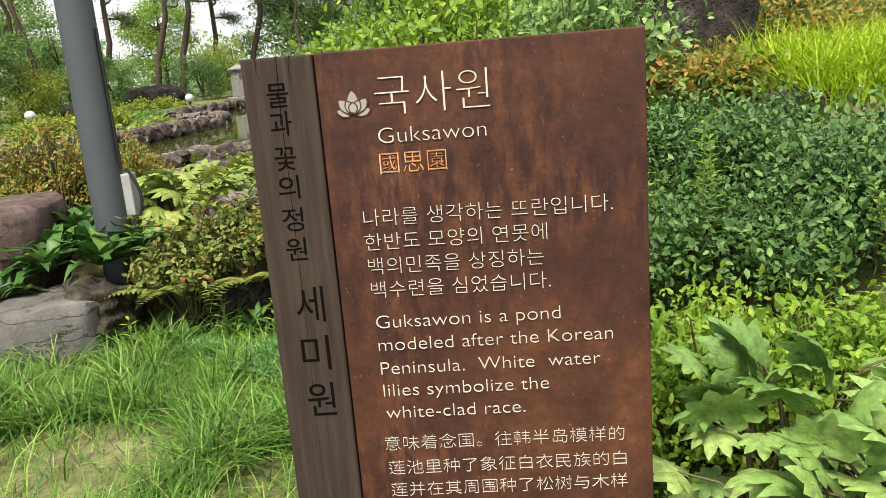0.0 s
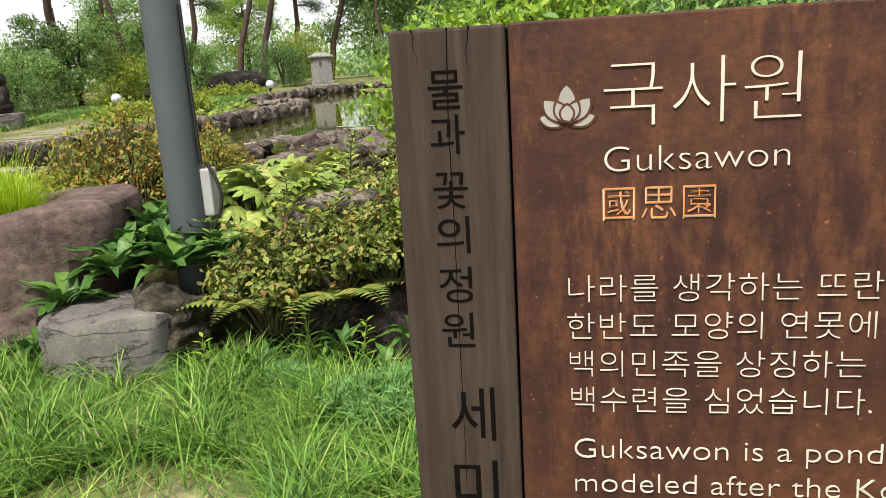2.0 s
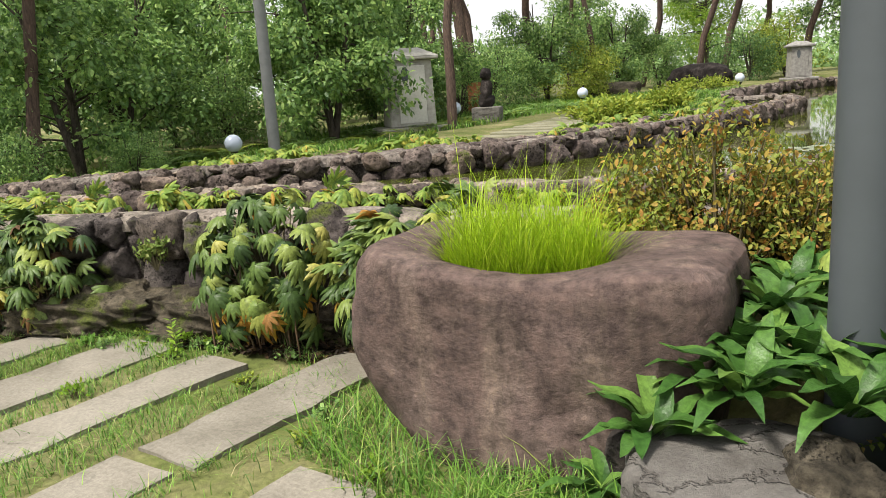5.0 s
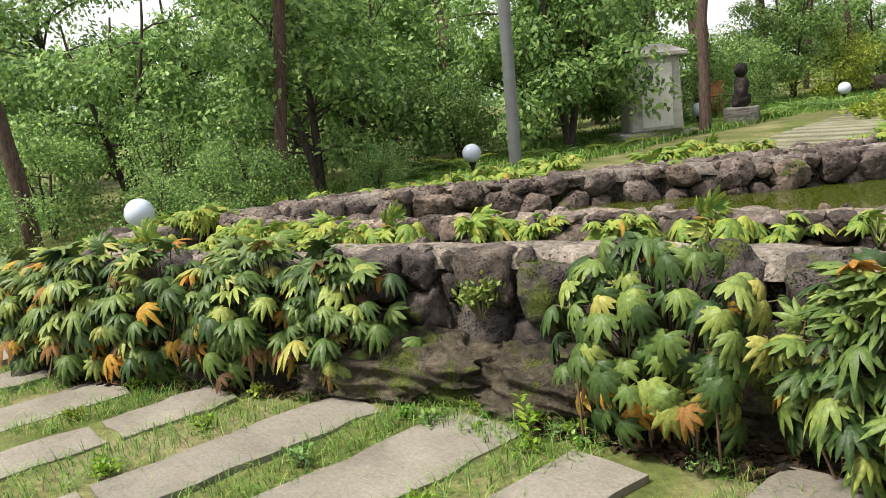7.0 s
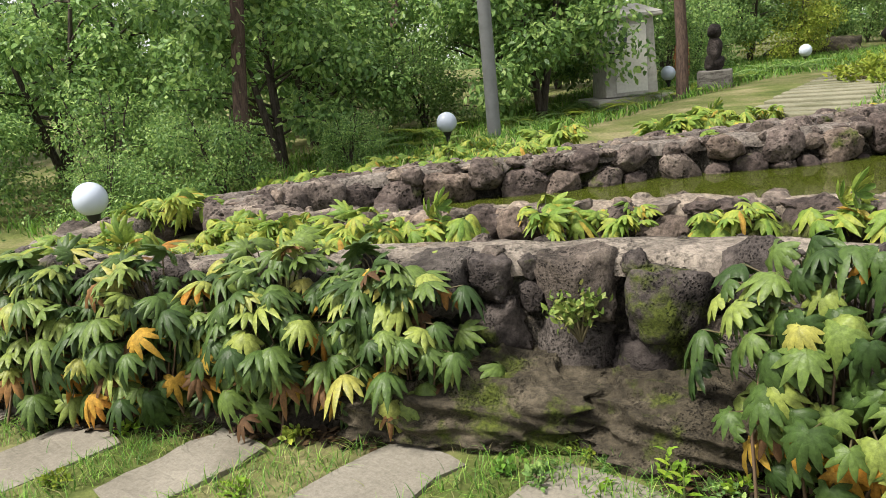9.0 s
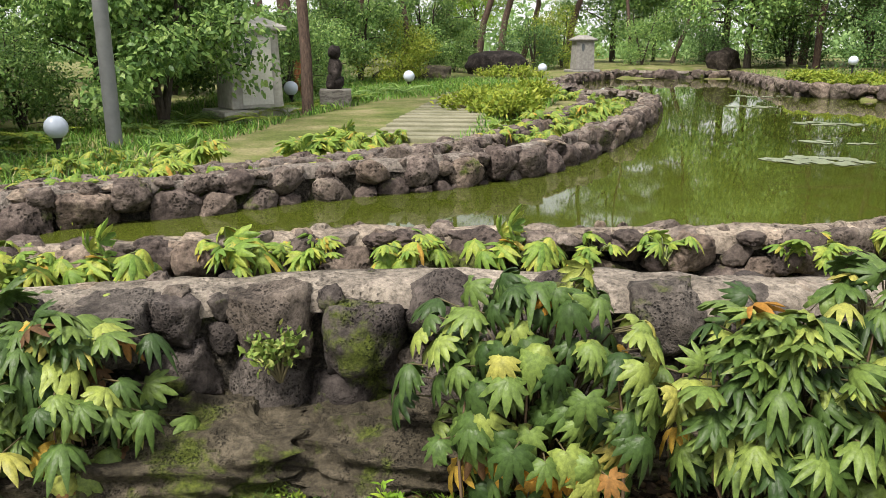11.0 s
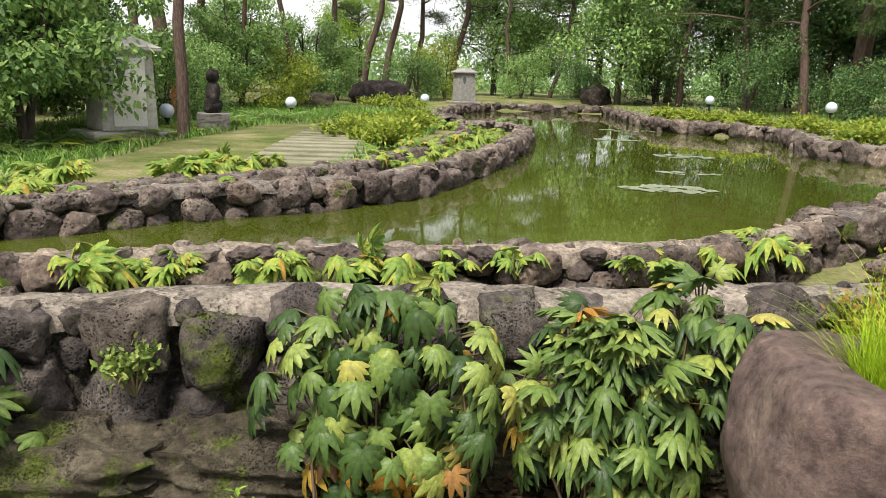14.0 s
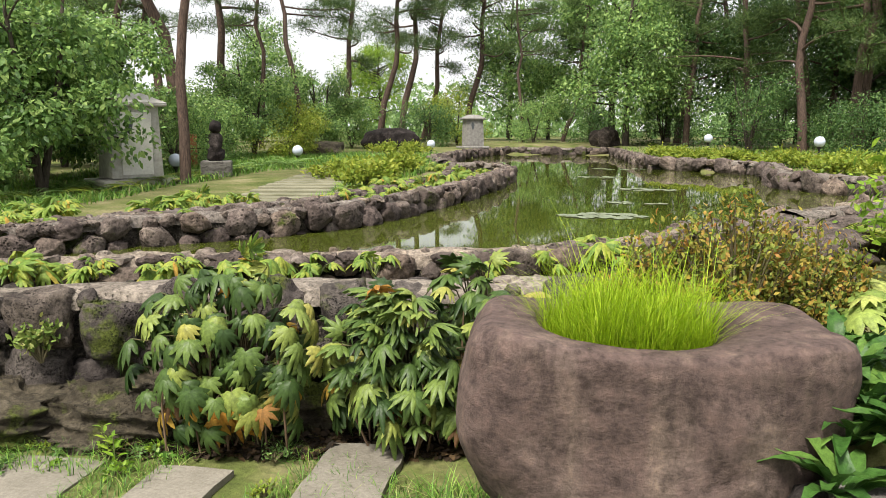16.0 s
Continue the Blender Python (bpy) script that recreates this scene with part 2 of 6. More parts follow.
def water_mat():
    m, nt, b = mat("green_pond_water", 0.03, 0.0, 0.5)
    nt.links.new(ramp(nt, noise_tex(nt, 0.35, 4, 0.5, where="World"), [(0.3, (0.036, 0.046, 0.006)), (0.7, (0.058, 0.07, 0.01))]), b.inputs["Base Color"])
    b.inputs["IOR"].default_value = 1.33
    bump(nt, b, noise_tex(nt, 3.0, 3, 0.5, (1, 0.6, 1), where="World"), 0.025, 0.012)
    return m


GROUND, RUST, WOOD, WATER = ground_mat(), rust_mat(), old_wood(), water_mat()
GRANITE = plain("pale_granite", (0.36, 0.345, 0.31), 0.85, 0.0, 0.22, 14)
GAP = stone_mat("earth_joint", (0.035, 0.031, 0.025), (0.075, 0.066, 0.055), (0.14, 0.125, 0.1), 9, 60, 0.06, 0.05, 0.8)
OLD_GRANITE = plain("grey_weathered_granite", (0.21, 0.2, 0.185), 0.9, 0.0, 0.3, 9)
EMBLEM = plain("pale_relief", (0.27, 0.255, 0.235), 0.6)
CREAM = plain("pale_lettering", (0.5, 0.455, 0.39), 0.7)
PALE_STONE = plain("pale_dressed_stone", (0.6, 0.58, 0.53), 0.8, 0.0, 0.1, 30)
INK = mat("dark_engraving", 1.0, 0.0, 0.0)[0]
INK.node_tree.nodes["Principled BSDF"].inputs["Base Color"].default_value = (0.006, 0.005, 0.0045, 1)
ORANGE_BACK = plain("glowing_orange_backing", (0.62, 0.22, 0.06), 0.7)
POLE = plain("dark_grey_paint", (0.06, 0.068, 0.075), 0.45, 0.0, 0.1, 3)
BLACK = plain("black_rubber", (0.012, 0.012, 0.013), 0.5)
BOX = plain("pale_plastic", (0.3, 0.3, 0.29), 0.5)
GLOBE = plain("white_globe_plastic", (0.47, 0.52, 0.61), 0.25, 0.0, 0.04)
TERRACOTTA = plain("terracotta", (0.3, 0.12, 0.05), 0.8)
TRUNK = bark("broadleaf_bark", (0.03, 0.025, 0.02), (0.09, 0.075, 0.06))
PINEBARK = bark("pine_bark", (0.042, 0.03, 0.025), (0.12, 0.083, 0.066), (0.22, 0.125, 0.085))
STEM = plain("plant_stem", (0.09, 0.075, 0.035), 0.7)
DEADSTEM = plain("dry_stem", (0.13, 0.085, 0.05), 0.9)
GREENSTEM = plain("green_petiole", (0.14, 0.17, 0.06), 0.6)
PALM = leaf_mat("palmate_leaf", [(0, (0.028, 0.055, 0.016)), (0.4, (0.066, 0.112, 0.028)), (0.75, (0.132, 0.188, 0.046)), (0.93, (0.23, 0.27, 0.064)), (1, (0.33, 0.29, 0.075))], 0.4, 0.12, "object")
BOXLEAF = leaf_mat("pale_tipped_leaf", [(0, (0.1, 0.17, 0.035)), (0.6, (0.19, 0.26, 0.06)), (1, (0.33, 0.34, 0.11))], 0.45, 0.25)
PALM_PALE = leaf_mat("pale_palmate_leaf", [(0, (0.13, 0.235, 0.06)), (0.6, (0.235, 0.37, 0.1)), (1, (0.36, 0.48, 0.15))], 0.42, 0.25, "object")
PALM_YELLOW = leaf_mat("yellow_green_palmate_leaf", [(0, (0.19, 0.27, 0.06)), (0.6, (0.3, 0.38, 0.095)), (1, (0.44, 0.46, 0.14))], 0.45, 0.28, "object")
PALM_DRY = leaf_mat("withered_leaf", [(0, (0.1, 0.055, 0.028)), (0.35, (0.22, 0.12, 0.05)), (0.55, (0.42, 0.2, 0.03)), (1, (0.5, 0.34, 0.06))], 0.7, 0.3, "object")
PALM_YOUNG = leaf_mat("young_palmate_leaf", [(0, (0.13, 0.23, 0.045)), (0.6, (0.24, 0.325, 0.06)), (0.93, (0.35, 0.38, 0.07)), (1, (0.48, 0.28, 0.06))], 0.45, 0.35)
HOSTA = leaf_mat("broad_glossy_leaf", [(0, (0.036, 0.095, 0.02)), (0.7, (0.075, 0.16, 0.034)), (1, (0.135, 0.235, 0.05))], 0.34, 0.2, "object")
GRASS = leaf_mat("lawn_grass", [(0, (0.05, 0.125, 0.022)), (0.5, (0.115, 0.24, 0.036)), (0.85, (0.21, 0.36, 0.06)), (0.95, (0.27, 0.34, 0.085)), (1, (0.4, 0.34, 0.2))], 0.42, 0.26)
LIME = leaf_mat("lime_grass", [(0, (0.220, 0.352, 0.014)), (0.7, (0.352, 0.506, 0.020)), (1, (0.462, 0.572, 0.055))], 0.5, 0.4)
OCHRE = leaf_mat("ochre_leaf", [(0, (0.1, 0.155, 0.03)), (0.4, (0.22, 0.255, 0.048)), (0.75, (0.35, 0.27, 0.055)), (1, (0.35, 0.16, 0.045))], 0.55, 0.35)
OLIVE = leaf_mat("olive_leaf", [(0, (0.07, 0.115, 0.025)), (0.5, (0.17, 0.215, 0.045)), (0.85, (0.27, 0.28, 0.07)), (1, (0.29, 0.17, 0.06))], 0.55, 0.25)
BRIGHT = leaf_mat("bright_leaf", [(0, (0.132, 0.242, 0.027)), (0.6, (0.220, 0.363, 0.036)), (1, (0.330, 0.440, 0.055))], 0.45, 0.4)
DEEP = leaf_mat("deep_green_leaf", [(0, (0.044, 0.1, 0.032)), (0.6, (0.082, 0.16, 0.048)), (1, (0.16, 0.25, 0.074))], 0.45, 0.3)
MIDGREEN = leaf_mat("mid_green_leaf", [(0, (0.085, 0.165, 0.055)), (0.6, (0.205, 0.345, 0.1)), (1, (0.39, 0.53, 0.17))], 0.38, 0.36)
YELLOWGREEN = leaf_mat("yellow_green_leaf", [(0, (0.143, 0.220, 0.027)), (0.6, (0.253, 0.319, 0.042)), (1, (0.374, 0.396, 0.065))], 0.5, 0.35)
NEEDLE = leaf_mat("pine_needle", [(0, (0.036, 0.072, 0.022)), (0.6, (0.072, 0.124, 0.032)), (1, (0.130, 0.182, 0.049))], 0.5, 0.2)
HEDGE = leaf_mat("glossy_dark_leaf", [(0, (0.045, 0.1, 0.03)), (0.6, (0.085, 0.17, 0.045)), (1, (0.17, 0.28, 0.08))], 0.35, 0.25)
BLUEGREEN = leaf_mat("blue_green_needle", [(0, (0.090, 0.210, 0.053)), (0.6, (0.165, 0.330, 0.098)), (1, (0.240, 0.413, 0.150))], 0.6, 0.25)
# paler than the nearer trees: distance haze put into the leaf colour
DISTANT = leaf_mat("haze_paled_leaf", [(0, (0.15, 0.27, 0.1)), (1, (0.3, 0.43, 0.17))], 0.6, 0.4)
LILY = leaf_mat("lily_pad", [(0, (0.13, 0.16, 0.1)), (1, (0.24, 0.27, 0.19))], 0.3, 0.1)

# near-black leaf colour: shade under the plants put into an added leaf layer
SHADE_LITTER = leaf_mat("shade_dark_leaf", [(0, (0.014, 0.01, 0.007)), (0.7, (0.045, 0.03, 0.018)), (1, (0.12, 0.075, 0.035))], 0.8, 0.05)


# ---- mesh helpers ----
def quick(name, v, f, smooth=False):
    """A mesh from vertices (n, 3) and faces given as arrays of equal-length rows, or a list of such arrays."""
    me = bpy.data.meshes.new(name)
    f = f if isinstance(f, list) and np.ndim(f[0]) == 2 else [f]
    f = [np.asarray(a, dtype=np.int32) for a in f if len(a)]
    v = np.asarray(v, dtype=np.float32)
    loops = np.concatenate([a.ravel() for a in f])
    sizes = np.concatenate([np.full(len(a), a.shape[1], dtype=np.int32) for a in f])
    me.vertices.add(len(v))
    me.vertices.foreach_set("co", v.ravel())
    me.loops.add(len(loops))
    me.loops.foreach_set("vertex_index", loops)
    me.polygons.add(len(sizes))
    me.polygons.foreach_set("loop_start", np.concatenate(([0], np.cumsum(sizes)[:-1])).astype(np.int32))
    me.update(calc_edges=True)
    me.validate()
    if smooth:
        me.polygons.foreach_set("use_smooth", np.ones(len(sizes), dtype=bool))
    return me


def from_bm(name, bm, smooth=False):
    me = bpy.data.meshes.new(name)
    bm.to_mesh(me)
    bm.free()
    if smooth:
        me.polygons.foreach_set("use_smooth", np.ones(len(me.polygons), dtype=bool))
    return me


def part(name, me, material, parent, label="", m=None):
    ob = new(name, me)
    if not me.materials:
        me.materials.append(material)
    ob.parent = parent
    if m is not None:
        ob.matrix_basis = m
    return tagged(ob, label)


def thing(name, at, label, category, group="", kind="", turn=0.0):
    ob = new(name)
    ob.location, ob.rotation_euler = at, (0, 0, turn)
    ob.empty_display_size = 0.1
    return tagged(ob, label, category, group, kind)


def box(bm, x, y, z, sx, sy, sz, bev=0.01, rz=0.0):
    g = bmesh.ops.create_cube(bm, size=1, matrix=Matrix.LocRotScale((x, y, z), Euler((0, 0, rz)), (sx, sy, sz)))
    if bev:
        edges = list({e for q in g["verts"] for e in q.link_edges})
        bmesh.ops.bevel(bm, geom=edges, offset=bev, segments=2, affect="EDGES", profile=0.5)


def tube(points, radii, sides=6):
    """Vertices and quads of a tapered tube along points."""
    p = np.asarray(points, float)
    d = np.gradient(p, axis=0)
    d /= np.linalg.norm(d, axis=1)[:, None] + 1e-9
    ref = np.where(np.abs(d[:, 2:3]) > 0.9, np.array([[1.0, 0, 0]]), np.array([[0, 0, 1.0]]))
    a = np.cross(d, ref)
    a /= np.linalg.norm(a, axis=1)[:, None]
    b = np.cross(d, a)
    ang = np.linspace(0, 2 * np.pi, sides, endpoint=False)
    v = (p[:, None] + np.asarray(radii)[:, None, None] * (np.cos(ang)[None, :, None] * a[:, None] + np.sin(ang)[None, :, None] * b[:, None])).reshape(-1, 3)
    i = np.arange(len(p) - 1)[:, None] * sides
    k = np.arange(sides)[None]
    k2 = (k + 1) % sides
    f = np.stack([i + k, i + k2, i + sides + k2, i + sides + k], -1).reshape(-1, 4)
    return v, f


def merge(bits):
    v, f, n = [], [], 0
    for a, b in bits:
        v.append(a)
        f.append(np.asarray(b) + n)
        n += len(a)
    return np.concatenate(v), np.concatenate(f)


def frames(dirs, ups):
    """Rotation matrices whose y goes along dirs and whose z is as near to ups as can be."""
    y = dirs / (np.linalg.norm(dirs, axis=1)[:, None] + 1e-9)
    x = np.cross(y, ups)
    x /= np.linalg.norm(x, axis=1)[:, None] + 1e-9
    return np.stack([x, y, np.cross(x, y)], -1)


def scatter(tv, tf, at, rot, size):
    """Many copies of a small template in one mesh's arrays."""
    n, k = len(at), len(tv)
    v = np.einsum("nij,kj->nki", rot, tv) * np.asarray(size).reshape(-1, 1, 1) + at[:, None]
    return v.reshape(-1, 3), [(np.arange(n)[:, None, None] * k + np.asarray(f)[None]).reshape(-1, len(f[0])) for f in tf]


LEAF_V = np.array([(0, 0, 0), (-0.26, 0.35, 0.05), (0.26, 0.35, 0.05), (-0.2, 0.7, 0.02), (0.2, 0.7, 0.02), (0, 1, -0.1), (0, 0.5, -0.02)])
LEAF_F = [[(0, 2, 6), (0, 6, 1), (5, 3, 6), (5, 6, 4), (1, 6, 3), (2, 4, 6)]]
CARD_V = np.array([(0, 0, 0), (-0.25, 0.42, 0.07), (0.25, 0.42, 0.07), (0, 1, -0.05)])
CARD_F = [[(0, 2, 1), (1, 2, 3)]]
OVAL_V = np.array([(0, 0, 0), (0.24, 0.25, 0.05), (0.22, 0.6, 0.04), (0, 1, -0.08), (-0.22, 0.6, 0.04), (-0.24, 0.25, 0.05), (0, 0.45, -0.02)])
OVAL_F = [[(0, 1, 2, 6), (6, 2, 3, 4), (0, 6, 4, 5)]]


def lump(seed, sub=2, rough=0.35, flat=1.0):
    """An uneven boulder about 1 across."""
    bm = bmesh.new()
    bmesh.ops.create_icosphere(bm, subdivisions=sub, radius=0.5)
    off = Vector((seed * 3.7, seed * 1.3, seed * 2.1))
    for v in bm.verts:
        d = 1 + rough * noise.noise(v.co * 2.2 + off) + rough * 0.5 * noise.noise(v.co * 5 + off)
        q = v.co * d
        m = max(abs(q.x), abs(q.y), abs(q.z))
        q = q.lerp(q * (0.5 / max(m, 0.01)), 0.35)
        v.co = Vector((q.x, q.y, q.z * flat))
    return from_bm("stone", bm, True)


# ---- plan ----
INNER = [(-2.3, 7.7), (-2.84, 6.95), (-3.45, 6.42), (-4.05, 6.13), (-4.67, 5.99), (-5.24, 5.83), (-5.8, 5.68), (-6.5, 5.3), (-7.18, 4.95), (-7.9, 4.72), (-8.55, 4.8),
         (-8.85, 5.3), (-8.6, 5.9), (-8.1, 6.5), (-7.5, 7.15), (-6.98, 7.8), (-6.3, 8.35), (-5.75, 9.15), (-5.37, 10.45), (-5.0, 12.7), (-4.78, 15.2), (-4.75, 18.2), (-5.2, 19.6), (-6.5, 20.1),
         (-7.6, 24), (-7.6, 31), (-6.5, 36.3), (-4, 35.4), (-1.7, 36), (-1.4, 29), (-1.1, 23.1), (0.5, 21.7), (1.2, 20.4), (0.5, 16.4), (1.5, 14.2), (1.0, 11.6), (-0.1, 9.9), (-1.3, 8.7)]
OUTER = [(-1.7, 6.3), (-2.6, 5.95), (-3.4, 5.66), (-4.1, 5.45), (-4.7, 5.4), (-5.6, 5.17), (-6.1, 4.94), (-6.5, 4.75), (-7.2, 4.35), (-8.0, 3.85), (-8.75, 3.65), (-9.25, 3.95), (-9.5, 4.55),
         (-9.3, 5.25), (-9.1, 6.2), (-8.5, 7.1), (-7.9, 7.9), (-7.3, 8.7), (-6.75, 9.5), (-6.3, 10.8), (-6.05, 12.8), (-5.85, 15.5), (-5.85, 18), (-6.4, 19)]
WATER_Z = 0.5


def resample(line, step):
    p = np.asarray(line, float)
    s = np.concatenate(([0], np.cumsum(np.linalg.norm(np.diff(p, axis=0), axis=1))))
    n = max(2, int(round(s[-1] / step)) + 1)
    q = np.linspace(0, s[-1], n)
    out = np.stack([np.interp(q, s, p[:, 0]), np.interp(q, s, p[:, 1])], 1)
    for _ in range(2):
        out[1:-1] = 0.25 * out[:-2] + 0.5 * out[1:-1] + 0.25 * out[2:]
    return out


def inside(x, y, poly):
    p = np.asarray(poly)
    q = np.roll(p, -1, axis=0)
    r = np.zeros(np.shape(x), bool)
    for (x0, y0), (x1, y1) in zip(p, q):
        hit = ((y0 > y) != (y1 > y)) & (x < (x1 - x0) * (y - y0) / (y1 - y0 + 1e-12) + x0)
        r ^= hit
    return r


FRONT_X = [-40, -14, -9.9, -9.3, -8, -6.5, -5, -4, -3, -2.2, -1.5, 0, 0.6, 1.3, 2, 6, 40]
FRONT_Y = [2.0, 3.2, 4.0, 3.9, 4.0, 4.85, 5.3, 5.5, 5.4, 4.9, 4.3, 4.2, 3.4, 2.6, 2.3, 2.0, 2.0]
FRONT_W = [6, 6, 5, 0.35, 0.35, 0.35, 0.35, 0.35, 0.35, 0.5, 0.7, 1.2, 1.8, 2.2, 2.5, 3, 3]


def ease(t):
    t = np.clip(t, 0, 1)
    return t * t * (3 - 2 * t)


def height(x, y):
    """The ground's height."""
    x, y = np.asarray(x, float), np.asarray(y, float)
    t = ease((y - np.interp(x, FRONT_X, FRONT_Y)) / np.interp(x, FRONT_X, FRONT_W))
    back = 0.48 + 0.014 * np.clip(y - 8, 0, 40) - 0.19 * ease((-9.8 - x) / 2) * ease((19 - y) / 6) + 0.55 * ease((x - 0.3) / 2.5) * ease((12 - y) / 4)
    z = back * t + 0.02 * np.sin(x * 2.1 + 1) * np.sin(y * 1.7)
    return np.where(inside(x, y, INNER), 0.1, z)


# ---- ground and water ----
def steps(lo, hi, fine, reach):
    a = list(np.arange(lo, hi, fine))
    d, up, dn = fine, [hi], [lo]
    while up[-1] < reach:
        d *= 1.25
        up.append(up[-1] + d)
        dn.append(dn[-1] - d)
    return np.array(dn[:0:-1] + a + up)


def make_ground():
    xs, ys = steps(-12, 4, 0.12, 900), steps(-2, 12, 0.12, 900)
    gx, gy = np.meshgrid(xs, ys)
    z = height(gx, gy)
    v = np.stack([gx, gy, z], -1).reshape(-1, 3)
    w = len(xs)
    i = (np.arange(len(ys) - 1)[:, None] * w + np.arange(w - 1)[None]).ravel()
    g = new("ground", quick("ground", v, np.stack([i, i + 1, i + w + 1, i + w], 1), True))
    g.data.materials.append(GROUND)
    tagged(g, "soil, moss and thin grass of the garden", "ground", kind="structure")
    bm = bmesh.new()
    f = bm.faces.new([bm.verts.new((x, y, WATER_Z)) for x, y in INNER])
    bmesh.ops.triangulate(bm, faces=[f])
    w = new("water", from_bm("water", bm))
    w.data.materials.append(WATER)
    tagged(w, "still murky green pond water reflecting trees", "water", kind="structure")


make_ground()

# ---- stone walls ----
def rubble(seed, sub):
    """An angular broken stone about 1 across."""
    r = np.random.default_rng(seed)
    bm = bmesh.new()
    bmesh.ops.create_icosphere(bm, subdivisions=sub, radius=0.6)
    cuts = [Vector(c).normalized() for c in r.normal(0, 1, (9, 3))] + [Vector(c) for c in ((1, 0, 0), (-1, 0, 0), (0, 0, 1), (0, 0, -1), (0, 1, 0), (0, -1, 0))]
    off = Vector((seed * 2.3, seed * 1.1, seed * 3.3))
    for v in bm.verts:
        v.co *= 1 + 0.22 * noise.noise(v.co * 2.5 + off)
    for i, c in enumerate(cuts):
        lim = r.uniform(0.33, 0.46) if i < 9 else 0.47
        for v in bm.verts:
            k = v.co.dot(c) - lim
            if k > 0:
                v.co -= c * k
    for v in bm.verts:
        v.co += v.co.normalized() * (0.05 * noise.noise(v.co * 6 + off) + (0.022 * noise.noise(v.co * 15 + off) + 0.014 * noise.noise(v.co * 31 + off) if sub > 3 else 0))
    me = from_bm("stone", bm, True)
    me.set_sharp_from_angle(angle=radians(34))
    return me


def cobble(seed):
    """A rounded, dented lava stone about 1 across."""
    r = np.random.default_rng(seed)
    bm = bmesh.new()
    bmesh.ops.create_icosphere(bm, subdivisions=4, radius=0.5)
    off = Vector((seed * 2.3, seed * 1.1, seed * 3.3))
    cuts = [(Vector(c).normalized(), r.uniform(0.34, 0.47)) for c in r.normal(0, 1, (10, 3))]
    for v in bm.verts:
        q = v.co * (1 + 0.2 * noise.noise(v.co * 2.6 + off))
        big = max(abs(q.x), abs(q.y), abs(q.z))
        q = q.lerp(q * (0.5 / big), 0.45)
        for c, lim in cuts:
            k = q.dot(c) - lim
            if k > 0:
                q = q - c * k * 0.8
        v.co = q * (1 + 0.12 * noise.noise(q * 5 + off) + 0.08 * noise.noise(q * 11 + off) + 0.05 * noise.noise(q * 24 + off))
    return from_bm("stone", bm, True)


FINE, LUMPS, CAPS = [cobble(i) for i in range(14)], [cobble(60 + i) for i in range(12)], [rubble(40 + i, 3) for i in range(8)]
for me in FINE:
    me.materials.append(BASALT)
for me in LUMPS:
    me.materials.append(POND_BASALT)


def pack(r, total, lo, hi, sizes, wide):
    """Places and radii of stones fitted against one another on a strip, the largest first."""
    out = np.zeros((0, 3))
    for r0, r1, n in sizes:
        for s, z, k in zip(r.uniform(0, total / wide, n), r.uniform(lo, hi, n), r.uniform(r0, r1, n)):
            z = min(max(z, lo + k * 0.8), hi - k * 0.86)
            if len(out) == 0 or np.all(np.hypot(out[:, 0] - s, out[:, 1] - z) > (out[:, 2] + k) * 0.97):
                out = np.concatenate([out, [[s, z, k]]])
    out[:, 0] *= wide
    return out
for me in CAPS:
    me.materials.append(DUSTY)


